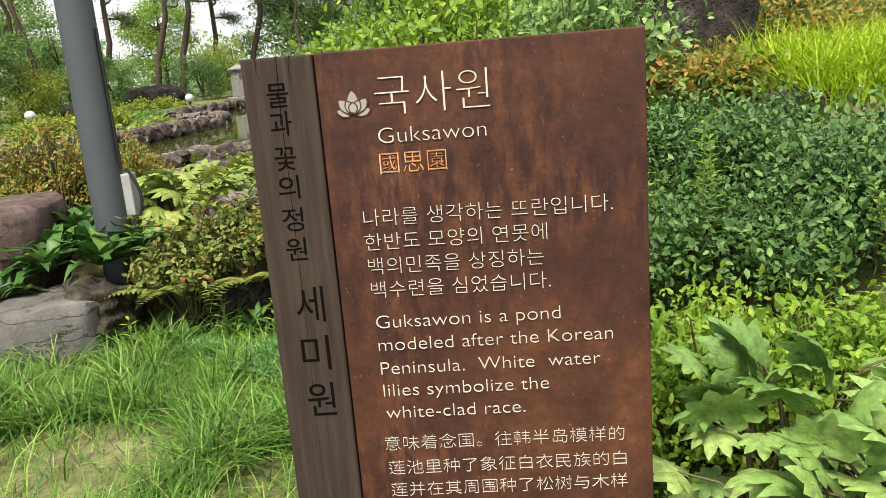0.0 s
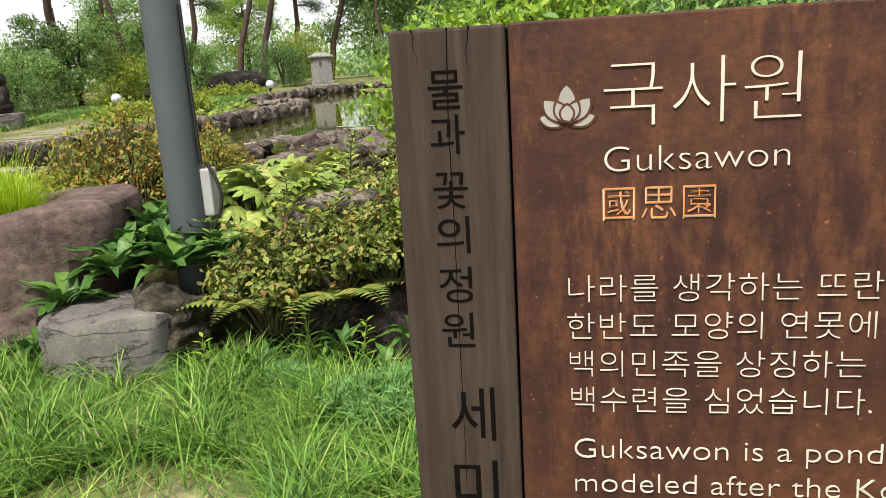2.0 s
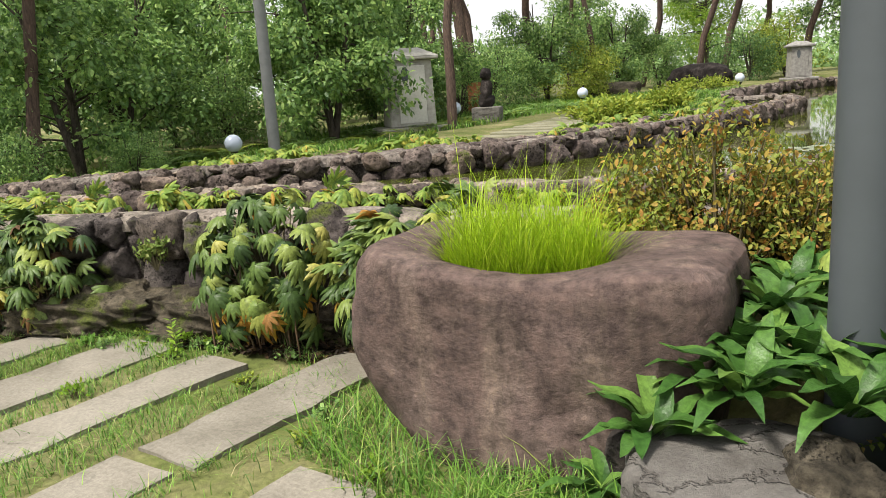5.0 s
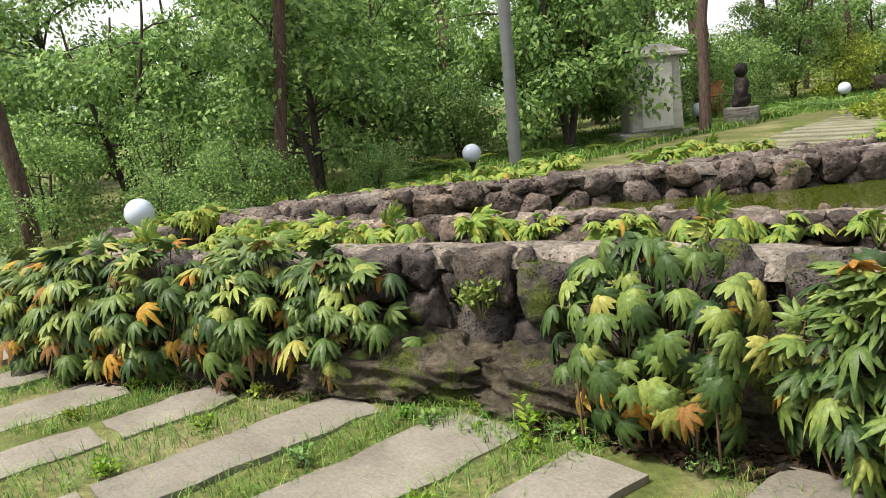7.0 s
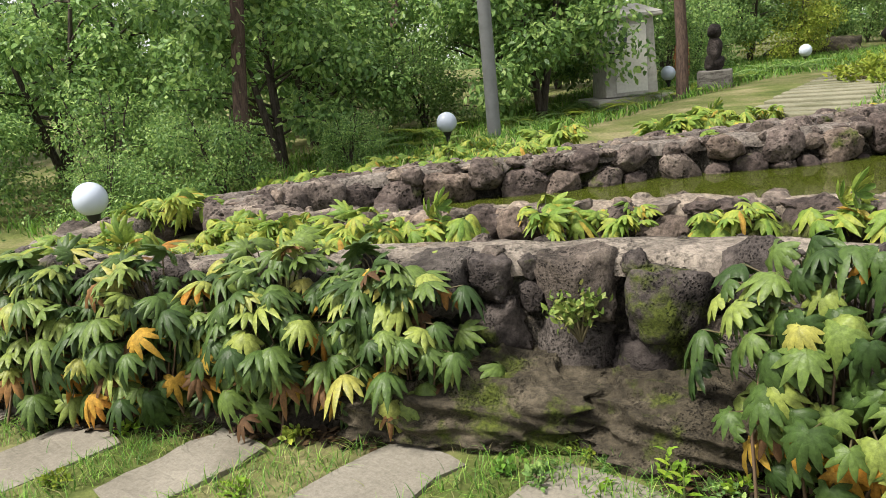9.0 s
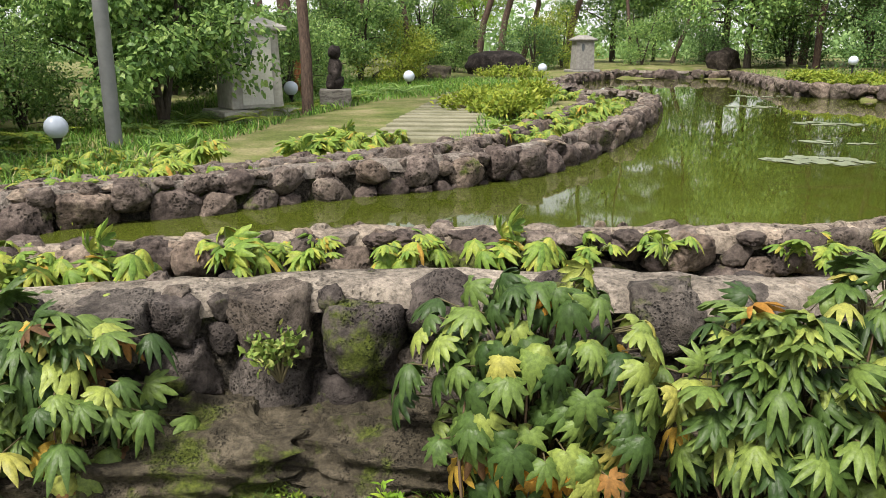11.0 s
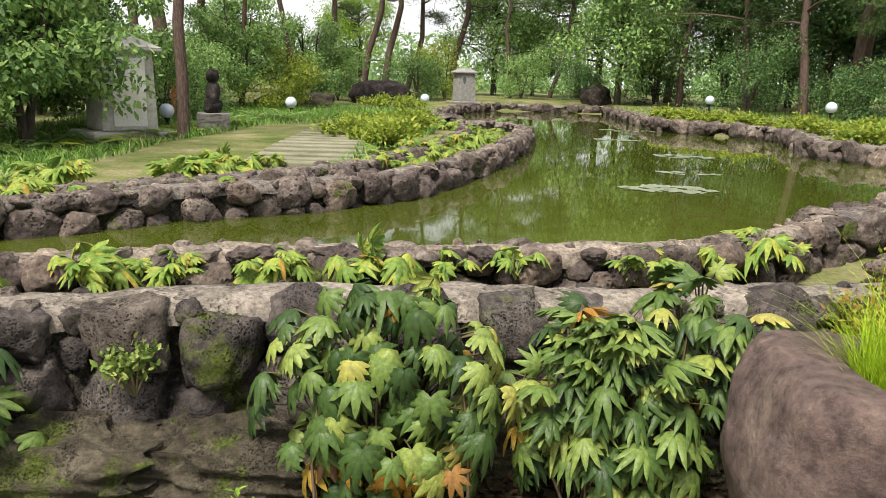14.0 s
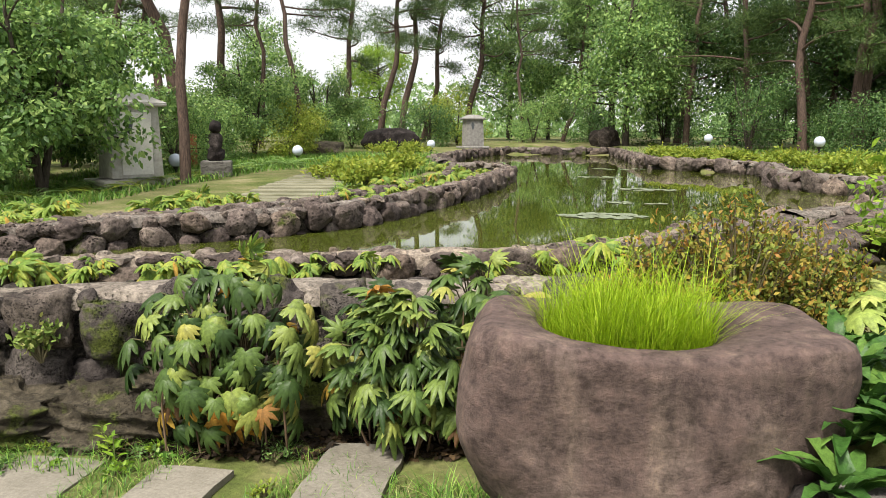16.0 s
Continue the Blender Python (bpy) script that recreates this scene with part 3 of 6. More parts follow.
def wall(name, label, line, rows, z0, z1, thick, side, cap=0.0, seed=1, jitter=0.15, meshes=LUMPS, coping=True):
    """A mortared rubble wall along line; rows: bottom, top, the stones' radii with tries for each metre, and how much longer than high they are. side: which face shows its stones (1 left of the line's way, -1 right, 0 both)."""
    r = np.random.default_rng(seed)
    p = resample(line, 0.1)
    d = np.gradient(p, axis=0)
    d /= np.linalg.norm(d, axis=1)[:, None]
    nrm = np.stack([-d[:, 1], d[:, 0]], 1)
    n = len(p)
    wob = np.array([noise.noise(Vector((x * 3.1, y * 3.1, seed))) for x, y in p])
    half = thick / 2 - 0.07
    core = half - 0.02

    def strip(prof, amp, lift):
        v = []
        for i in range(n):
            for j, (o, z) in enumerate(prof):
                q = p[i] + nrm[i] * (o + amp * wob[(i * 2 + j * 17) % n])
                v.append((q[0], q[1], z + (lift * wob[(i + j * 13) % n] if z > z0 else 0)))
        k = len(prof)
        return v, np.array([(i * k + j, (i + 1) * k + j, (i + 1) * k + j + 1, i * k + j + 1) for i in range(n - 1) for j in range(k - 1)])

    w = new(name, quick(name, *strip([(-core, z0 - 0.25), (-core, z1 - 0.05), (0, z1 - 0.04), (core, z1 - 0.05), (core, z0 - 0.25)], 0.02, 0.02), True))
    w.data.materials.append(GAP)
    tagged(w, label, "wall", kind="structure")
    if coping:
        wide = half - 0.01 + (0.03 if meshes is FINE else 0)
        part("coping", quick("coping", *strip([(-wide, z1 - 0.09), (-wide * 0.92, z1 - 0.015), (-wide * 0.4, z1 + 0.006), (wide * 0.4, z1 + 0.006), (wide * 0.92, z1 - 0.015), (wide, z1 - 0.09)], 0.05, 0.03), True), MORTAR, w, "pale rough mortar coping")
    total = 0.1 * (n - 1)
    for face in ((side,) if side else (1, -1)):
        lo, hi, sizes, wide = rows
        for s, z, k in pack(r, total, lo, hi, [(a, b, int(c * total)) for a, b, c in sizes], wide):
            i = int(np.clip(s / 0.1, 0, n - 1))
            q = p[i] + nrm[i] * face * (half + r.uniform(-0.02, 0.03)) + d[i] * (s - i * 0.1)
            a = math.atan2(d[i][1], d[i][0]) + r.uniform(-jitter, jitter) + (math.pi if r.random() < 0.5 else 0)
            m = Matrix.LocRotScale((q[0], q[1], z), Euler((r.uniform(-0.25, 0.25), r.uniform(-0.35, 0.35), a)), (k * 2.42 * wide, min(0.3, k * 2.2) * r.uniform(0.85, 1.15), k * 2.42))
            part("stone", meshes[r.integers(len(meshes))], BASALT, w, m=m)
    s = 0.0
    while cap and s < total:
        i = min(n - 1, int(s / 0.1))
        if r.random() < cap:
            q = p[i] + nrm[i] * r.uniform(-half, half)
            k = r.uniform(0.06, 0.2)
            part("stone", (CAPS if r.random() < 0.55 else meshes)[r.integers(8)], BASALT, w, m=Matrix.LocRotScale((q[0], q[1], z1 - 0.02), Euler((r.uniform(-0.2, 0.2), 0, r.uniform(0, 6.28))), (k, k * 0.8, r.uniform(0.05, 0.11))))
        s += 0.06
    return w


wall_front = wall("wall_front", "dark rubble stone wall with pale mortared top", OUTER[:13], (0.12, 0.685, ((0.11, 0.15, 60), (0.075, 0.105, 80), (0.04, 0.065, 80)), 1.08), 0.1, 0.68, 0.44, 1, 0.2, 3, meshes=FINE)
wall_outer = wall("wall_outer", "low dark rubble kerb behind the planted bed", OUTER[12:], (0.44, 0.7, ((0.08, 0.12, 30), (0.04, 0.07, 30)), 1.4), 0.42, 0.7, 0.34, 0, 0.8, 5)
wall_inner = wall("wall_inner", "dark rubble pond wall with mortared top", INNER[:11], (0.42, 0.755, ((0.07, 0.11, 50), (0.04, 0.065, 60)), 1.3), 0.4, 0.76, 0.34, 1, 0.9, 4)
wall_bank = wall("wall_bank", "curved dark rubble wall at the water's edge", INNER[10:24], (0.44, 0.76, ((0.085, 0.135, 40), (0.045, 0.07, 50)), 1.25), 0.4, 0.76, 0.36, -1, 0.8, 6)
wall_far = wall("wall_far", "far rubble edge of the pond", INNER[23:], (0.44, 0.81, ((0.13, 0.19, 14), (0.08, 0.11, 14)), 1.4), 0.42, 0.8, 0.5, -1, 0.7, 8)
wall_side = wall("wall_side", "rubble edge of the pond beside the flower bed", [INNER[-1], INNER[0]], (0.44, 0.76, ((0.08, 0.12, 40), (0.05, 0.07, 40)), 1.3), 0.4, 0.76, 0.5, 0, 0.9, 9)


def ledge():
    for i, (x, y, sx, sy, sz, a) in enumerate([(-6.25, 4.5, 1.15, 0.62, 0.46, 0.5), (-5.55, 4.8, 1.1, 0.62, 0.44, 0.35), (-4.7, 5.1, 0.9, 0.4, 0.26, 0.2), (-3.9, 5.18, 0.9, 0.35, 0.24, 0.1), (-7.0, 4.12, 1.1, 0.4, 0.26, 0.6), (-7.9, 3.62, 1.1, 0.4, 0.24, 0.4)]):
        me = lump(30 + i, 6 if i < 2 else 5, 0.5)
        for q in me.vertices:
            c = q.co.copy()
            t = (c.z * 1.0 + c.x * 0.3 + c.y * 0.25) * 6.5 + 0.9 * noise.noise(Vector((c.x * 3, c.y * 3, i)))
            bed = abs((t % 1.0) - 0.5) * 2
            k = 1 + 0.15 * bed ** 2 * (0.6 + noise.noise(Vector((c.x * 4, c.y * 4, math.floor(t) * 3.1)))) + 0.09 * noise.noise(c * 7) + 0.06 * noise.noise(c * 17) + 0.03 * noise.noise(c * 40)
            q.co = Vector((c.x * k, c.y * k, c.z * (1 + (k - 1) * 1.2)))
        ob = new("ledge_rock", me)
        ob.data.materials.append(LEDGE)
        ob.matrix_basis = Matrix.LocRotScale((x, y, 0.02), Euler((0.12, 0, a)), (sx, sy, sz))
        tagged(ob, "mossy brown ledge rock at the foot of the wall", "rock", "foot rocks")


ledge()


# ---- plants ----
def shrub(name, at, rx, ry, hgt, material, label, leaf=0.05, stems=30, per=60, seed=1, stem_mat=None, low=0.1, spread=0.09, category="shrub", group="", card=False, droop=0.0, thin=1.0):
    """A shrub: thin branching stems with leaves about their outer parts."""
    r = np.random.default_rng(seed)
    root = thing(name, at, label, category, group)
    bits, lp, ld = [], [], []
    for _ in range(stems):
        a, q = r.uniform(0, 2 * np.pi), np.sqrt(r.uniform(0, 1))
        e = np.array([rx * q * np.cos(a), ry * q * np.sin(a), hgt * (low + (1 - low) * np.sqrt(max(0, 1 - q * q * 0.85)) * r.uniform(0.55, 1.08))])
        b = np.array([e[0], e[1], 0.0]) * (0.25 if hgt > 0.3 else 0.02)
        mid = (b + e) / 2 + np.array([0, 0, 0.12 * hgt]) + r.normal(0, 0.04, 3) * hgt
        t = np.linspace(0, 1, 5)[:, None]
        c = (1 - t) ** 2 * b + 2 * t * (1 - t) * mid + t ** 2 * e
        bits.append(tube(c, np.linspace(0.012, 0.003, 5) * (0.5 + hgt / 2), 4))
        k = np.sqrt(r.uniform(0.2, 1.05, per))
        pos = (1 - k[:, None]) ** 2 * b + 2 * k[:, None] * (1 - k[:, None]) * mid + k[:, None] ** 2 * e + r.normal(0, spread, (per, 3)) * hgt ** 0.5
        lp.append(pos)
        ld.append((e - b)[None] / hgt * 0.6 + r.normal(0, 0.7 if spread > 0.04 else 0.5, (per, 3)) - np.array([0, 0, droop]))
    lp, ld = np.concatenate(lp), np.concatenate(ld)
    keep = lp[:, 2] > 0.02
    lp, ld = lp[keep], ld[keep]
    up = lp / np.array([rx, ry, hgt]) - np.array([0, 0, 0.45])
    up = up * 0.8 + r.normal(0, 0.4, lp.shape) + np.array([0, 0, 0.7])
    v, f = scatter((CARD_V if card else LEAF_V) * np.array([thin, 1, 1]), CARD_F if card else LEAF_F, lp, frames(ld, up), leaf * r.uniform(0.5, 1.45, len(lp)))
    part("foliage", quick("foliage", v, f), material, root)
    if hgt > 0.3:
        sv, sf = merge(bits)
        part("branchwork", quick("branchwork", sv, sf, True), stem_mat or STEM, root)
    else:
        for sv, sf in bits:
            part("stem", quick("stem", sv, sf, True), stem_mat or STEM, root)
    return root


def palmate_mesh(seed, lobes=7, droop=0.3, fold=0.2, broad=1.0):
    r = np.random.default_rng(seed)
    v, tri, quad = [], [], []
    for a in np.linspace(-125, 125, lobes):
        g, ln = radians(a + r.uniform(-5, 5)), 1 - 0.35 * abs(a) / 125 + r.uniform(-0.06, 0.06)
        d, s = np.array([math.sin(g), math.cos(g)]), np.array([math.cos(g), -math.sin(g)])
        i = len(v)
        for q, w in ((0.0, 0.055), (0.3, 0.115), (0.56, 0.152), (0.82, 0.09)):
            for o in (-1, 0, 1):
                p = d * q * ln + s * o * w * broad
                v.append((p[0], p[1], -droop * (q * ln) ** 2 - (fold * q if o else 0) + 0.04 * r.normal() * q))
        p = d * ln
        v.append((p[0], p[1], -droop * ln * ln * 1.2))
        for k in (0, 3, 6):
            quad += [(i + k, i + k + 1, i + k + 4, i + k + 3), (i + k + 1, i + k + 2, i + k + 5, i + k + 4)]
        tri += [(i + 9, i + 10, i + 12), (i + 10, i + 11, i + 12)]
    return quick("leaf", np.array(v), [np.array(quad), np.array(tri)])


PALMATES = [palmate_mesh(i, 8 + i % 2, 0.6 + 0.24 * (i % 4)) for i in range(6)]
PALES = [palmate_mesh(10 + i, 8 + i % 2, 0.25 + 0.13 * (i % 4), 0.08, 1.25) for i in range(5)]
YELLOWS = [palmate_mesh(50 + i, 8 + i % 2, 0.3 + 0.14 * (i % 4), 0.1, 1.15) for i in range(4)]
WITHERED = [palmate_mesh(20 + i, 7, 0.7 + 0.2 * i) for i in range(2)]
for group, mt in ((PALMATES, PALM), (PALES, PALM_PALE), (YELLOWS, PALM_YELLOW), (WITHERED, PALM_DRY)):
    for me in group:
        me.materials.append(mt)


def palmate_plant(at, rx, ry, rz, n, size, label, seed, face=(0, -1), name="palmate_plant", drop=0.7, group="large-leaved plants along the wall", meshes=PALMATES, dry=0.045, side=0.8):
    """A dome of hand-shaped leaves on long stalks; face: the way its open side looks."""
    r = np.random.default_rng(seed)
    root = thing(name, at, label, "plant", group)
    fx = np.array([face[0], face[1]], float)
    fx /= np.linalg.norm(fx)
    bits, made, tries = [], 0, 0
    while made < n and tries < n * 20:
        tries += 1
        a = math.atan2(fx[1], fx[0]) + r.normal(0, 0.95)
        h = r.uniform(0.08, 1.0) ** 0.75
        prof = math.sqrt(max(0.02, 1 - ((h - 0.42) / 0.62) ** 2))
        k = r.uniform(0.55, 1.08) * prof
        q = np.array([math.cos(a) * prof, math.sin(a) * prof, (h - 0.3) * 1.3])
        p = np.array([math.cos(a) * rx * k, math.sin(a) * ry * k, rz * h])
        out = np.array([q[0], q[1], max(0, q[2]) * 0.4])
        lead = out + np.array([0, 0, -drop + 0.6 * q[2]]) + r.normal(0, 0.25, 3)
        nrm = out * side + np.array([0, 0, 0.9]) + r.normal(0, 0.2, 3)
        R = frames(lead[None], nrm[None])[0]
        m = Matrix([[*R[i], p[i]] for i in range(3)] + [[0, 0, 0, 1]]) @ Matrix.Scale(size * r.uniform(0.7, 1.15), 4)
        pick = WITHERED[r.integers(2)] if r.random() < (dry * (2.5 if p[2] < 0.4 * rz else 0.4)) else meshes[r.integers(len(meshes))]
        part("leaf", pick, PALM, root, m=m)
        t = np.linspace(0, 1, 5)[:, None]
        b = np.array([p[0] * 0.3 + r.normal(0, 0.05), p[1] * 0.3, 0.0])
        mid = np.array([p[0] * 0.35, p[1] * 0.35, p[2] * 0.95 + 0.05])
        bits.append(tube((1 - t) ** 2 * b + 2 * t * (1 - t) * mid + t ** 2 * p, np.linspace(0.006, 0.003, 5), 4))
        made += 1
    sv, sf = merge(bits)
    part("stem", quick("stem", sv, sf, True), STEM, root)
    if meshes is PALMATES:
        for _ in range(16):
            a = math.atan2(fx[1], fx[0]) + r.normal(0, 0.8)
            k = r.uniform(0.4, 0.85)
            top = np.array([rx * k * math.cos(a), ry * k * math.sin(a), rz * r.uniform(0.3, 0.75)])
            foot = np.array([top[0] * r.uniform(0.5, 1.2), top[1] * r.uniform(0.8, 1.15), 0.0])
            part("dead_stem", quick("dead_stem", *tube([foot, (foot + top) / 2 + r.normal(0, 0.03, 3), top], (0.007, 0.006, 0.004), 4), True), DEADSTEM, root)
    return root


def small_palmate(seed, n=22, size=0.072, rad=0.14, hgt=0.17):
    """Meshes of a small young plant of the same kind."""
    r = np.random.default_rng(seed)
    src = [np.array([q.co for q in me.vertices]) for me in PALMATES]
    fac = [[tuple(p.vertices) for p in me.polygons] for me in PALMATES]
    v, quad, tri, bits, n0 = [], [], [], [], 0
    for _ in range(n):
        a, q = r.uniform(0, 6.28), np.sqrt(r.uniform(0.02, 1))
        p = np.array([rad * q * math.cos(a), rad * q * math.sin(a), hgt * r.uniform(0.4, 1) * (1 - 0.4 * q)])
        R = frames(np.array([[p[0], p[1], r.uniform(-0.1, 0.1)]]) + r.normal(0, 0.03, (1, 3)), np.array([[0, 0, 1.0]]) + r.normal(0, 0.25, (1, 3)))[0]
        k = r.integers(6)
        v.append((R @ src[k].T).T * size * r.uniform(0.6, 1.2) + p)
        for fc in fac[k]:
            (quad if len(fc) == 4 else tri).append(tuple(i + n0 for i in fc))
        n0 += len(src[k])
        bits.append(tube([(0, 0, 0), (p[0] * 0.5, p[1] * 0.5, p[2] * 0.8), p], (0.003, 0.003, 0.002), 3))
    return quick("leaves", np.concatenate(v), [np.array(quad), np.array(tri)]), quick("stalks", *merge(bits))


SMALL = [small_palmate(40 + i) for i in range(5)]
SPARSE = [small_palmate(60 + i, 11, 0.068, 0.1, 0.15) for i in range(3)]


def young_plant(x, y, z, scale, k, turn, sets=None):
    lv, st = (sets or SMALL)[k % len(sets or SMALL)]
    root = thing("young_palmate_plant", (x, y, z), "young yellow-green palmate plant among the wall stones", "plant", "young plants on the walls", turn=turn)
    root.scale = (scale, scale, scale)
    part("foliage", lv, PALM_YOUNG, root)
    part("stem", st, GREENSTEM, root)


def strap_leaf(seed):
    """A broad pointed leaf that arches over, 1 long."""
    r = np.random.default_rng(seed)
    v, q = [], []
    n = 7
    for i in range(n):
        t = i / (n - 1)
        w = 0.135 * math.sin(math.pi * min(1, 0.06 + t * 0.94) ** 0.8) ** 0.9 if i < n - 1 else 0.004
        z = 0.55 * t - (0.45 + 0.2 * r.random()) * t * t
        for o in (-1, 0, 1):
            v.append((o * w, t, z + abs(o) * w * 0.35 + 0.015 * math.sin(t * 20 + o)))
        if i:
            j = (i - 1) * 3
            q += [(j, j + 1, j + 4, j + 3), (j + 1, j + 2, j + 5, j + 4)]
    return quick("leaf", np.array(v), np.array(q))


STRAPS = [strap_leaf(i) for i in range(4)]
for me in STRAPS:
    me.materials.append(HOSTA)


def rosette(x, y, z, n, size, seed, label="glossy green broad-leaved rosette plant beside the rock"):
    r = np.random.default_rng(seed)
    root = thing("broad_leaved_plant", (x, y, z), label, "plant", "broad-leaved rosettes")
    n = int(n * 1.5)
    for i in range(n):
        a = i * 2.4 + r.uniform(-0.3, 0.3)
        tilt = 0.75 - 0.75 * i / n + r.uniform(-0.15, 0.15)
        part("leaf", STRAPS[r.integers(4)], HOSTA, root, m=pose(0.03 * math.cos(a), 0.03 * math.sin(a), 0.02) @ Matrix.Rotation(a, 4, "Z") @ Matrix.Rotation(tilt, 4, "X") @ Matrix.Scale(size * r.uniform(0.75, 1.15), 4))
    return root


def blades(at, lean, length, width, seed):
    """Arrays of bent grass blades, rooted at the points."""
    r = np.random.default_rng(seed)
    n = len(at)
    a = r.uniform(0, 2 * np.pi, n)
    hd = np.stack([np.cos(a), np.sin(a), np.zeros(n)], 1)
    sd = np.stack([-np.sin(a), np.cos(a), np.zeros(n)], 1)
    ln, lean = np.asarray(length) * r.uniform(0.5, 1.2, n), np.asarray(lean) * r.uniform(0.3, 1.6, n)
    v = np.zeros((n, 7, 3))
    for k, (t, w) in enumerate(((0, 1), (0, 1), (0.4, 0.85), (0.4, 0.85), (0.75, 0.55), (0.75, 0.55), (1, 0))):
        sgn = -1 if k % 2 == 0 else 1
        c = at + hd * (lean * ln * t ** 1.8)[:, None]
        c[:, 2] += ln * (t - 0.35 * np.minimum(lean, 1.6) * t * t)
        v[:, k] = c + sd * (sgn * w * width / 2 * (0 if k == 6 else 1))
    i = np.arange(n)[:, None] * 7
    quads = np.concatenate([i + np.array([[0, 1, 3, 2]]), i + np.array([[2, 3, 5, 4]])])
    return v.reshape(-1, 3), [quads, i + np.array([[4, 5, 6]])]


def grass_patch(name, pts, lean, length, width, material, label, seed, kind="stuff", category="grass"):
    v, f = blades(pts, lean, length, width, seed)
    ob = new(name, quick(name, v, f))
    ob.data.materials.append(material)
    return tagged(ob, label, category, kind=kind)


def fern(at, n, size, seed, material=YELLOWGREEN, label="feathery pale green fern by the wall"):
    r = np.random.default_rng(seed)
    root = thing("fern", at, label, "fern", "ferns")
    for i in range(n):
        a = i * 6.28 / n + r.uniform(-0.3, 0.3)
        L, lift = size * r.uniform(0.7, 1.1), r.uniform(0.5, 0.9)
        t = np.linspace(0.12, 1, 16)
        c = np.stack([t * L * math.cos(a), t * L * math.sin(a), L * (lift * t - 0.6 * t * t)], 1)
        d = np.gradient(c, axis=0)
        side = np.cross(d, (0, 0, 1.0))
        side /= np.linalg.norm(side, axis=1)[:, None]
        w = np.sin(np.pi * (0.15 + 0.85 * t) ** 0.8) * L * 0.24 + 0.01
        at2 = np.concatenate([c, c])
        dr = np.concatenate([side + d * 4, -side + d * 4])
        v, f = scatter(CARD_V * np.array([0.75, 1, 1]), CARD_F, at2, frames(dr, np.tile((0, 0, 1.0), (32, 1))), np.concatenate([w, w]))
        rv, rf = tube(c, np.linspace(0.004, 0.0015, 16) * (0.5 + L), 3)
        tri = np.concatenate([f[0], np.concatenate([rf[:, (0, 1, 2)], rf[:, (0, 2, 3)]]) + len(v)])
        part("frond", quick("frond", np.concatenate([v, rv]), tri), material, root)
    return root


# ---- trees ----
def crown_arrays(r, ends, per, spread, leaf, flat=0.7, oval=False):
    """Leaves in clumps about the twigs' ends, most of them in each clump's shell and turned outwards."""
    n = len(ends)
    o = r.normal(0, 1, (n * per, 3))
    o /= np.linalg.norm(o, axis=1)[:, None]
    k = np.repeat(r.uniform(0.7, 1.35, n), per) * r.uniform(0.55, 1.15, n * per)
    p = np.repeat(ends, per, axis=0) + o * (k * spread * 1.55)[:, None] * np.array([1, 1, flat])
    d = o * 0.5 + r.normal(0, 0.7, p.shape) - np.array([0, 0, 0.45])
    return scatter(OVAL_V if oval else CARD_V, OVAL_F if oval else CARD_F, p, frames(d, o + r.normal(0, 0.4, p.shape) + np.array([0, 0, 0.75])), leaf * r.uniform(0.6, 1.3, len(p)))


def broadleaf(seed, hgt, rad, base, leaf, clumps, per, spread, trunk=0.08, stems=1, lean=0.0, oval=False):
    """Meshes of a broadleaved tree: trunk and limbs, leaves."""
    r = np.random.default_rng(seed)
    bits, ends = [], []
    for s in range(stems):
        a0 = r.uniform(0, 6.28)
        top = np.array([rad * 0.35 * math.cos(a0) * (stems > 1) + lean * hgt, rad * 0.35 * math.sin(a0) * (stems > 1), hgt * r.uniform(0.75, 0.9)])
        t = np.linspace(0, 1, 8)[:, None]
        c = t * top + np.concatenate([r.normal(0, 0.03 * hgt * 0.4, (8, 2)) * t, np.zeros((8, 1))], 1)
        bits.append(tube(c, np.linspace(trunk, trunk * 0.25, 8), 7))
        for _ in range(clumps // stems):
            k = r.uniform(base, 1.0)
            st = np.array([np.interp(k * 0.85, t[:, 0], c[:, j]) for j in range(3)])
            a = r.uniform(0, 6.28)
            reach = rad * math.sqrt(max(0.05, 1 - ((k - base) / (1 - base) * 1.1 - 0.35) ** 2)) * r.uniform(0.35, 1.0)
            e = st + np.array([reach * math.cos(a), reach * math.sin(a), r.uniform(-0.05, 0.16) * hgt])
            mid = (st + e) / 2 + np.array([0, 0, 0.05 * hgt])
            u = np.linspace(0, 1, 4)[:, None]
            bits.append(tube((1 - u) ** 2 * st + 2 * u * (1 - u) * mid + u ** 2 * e, np.linspace(trunk * 0.3, 0.008, 4), 4))
            ends += [e, (mid + e) / 2]
    v, f = crown_arrays(r, np.array(ends), per, spread, leaf, oval=oval)
    return quick("trunk", *merge(bits), True), quick("crown", v, f)


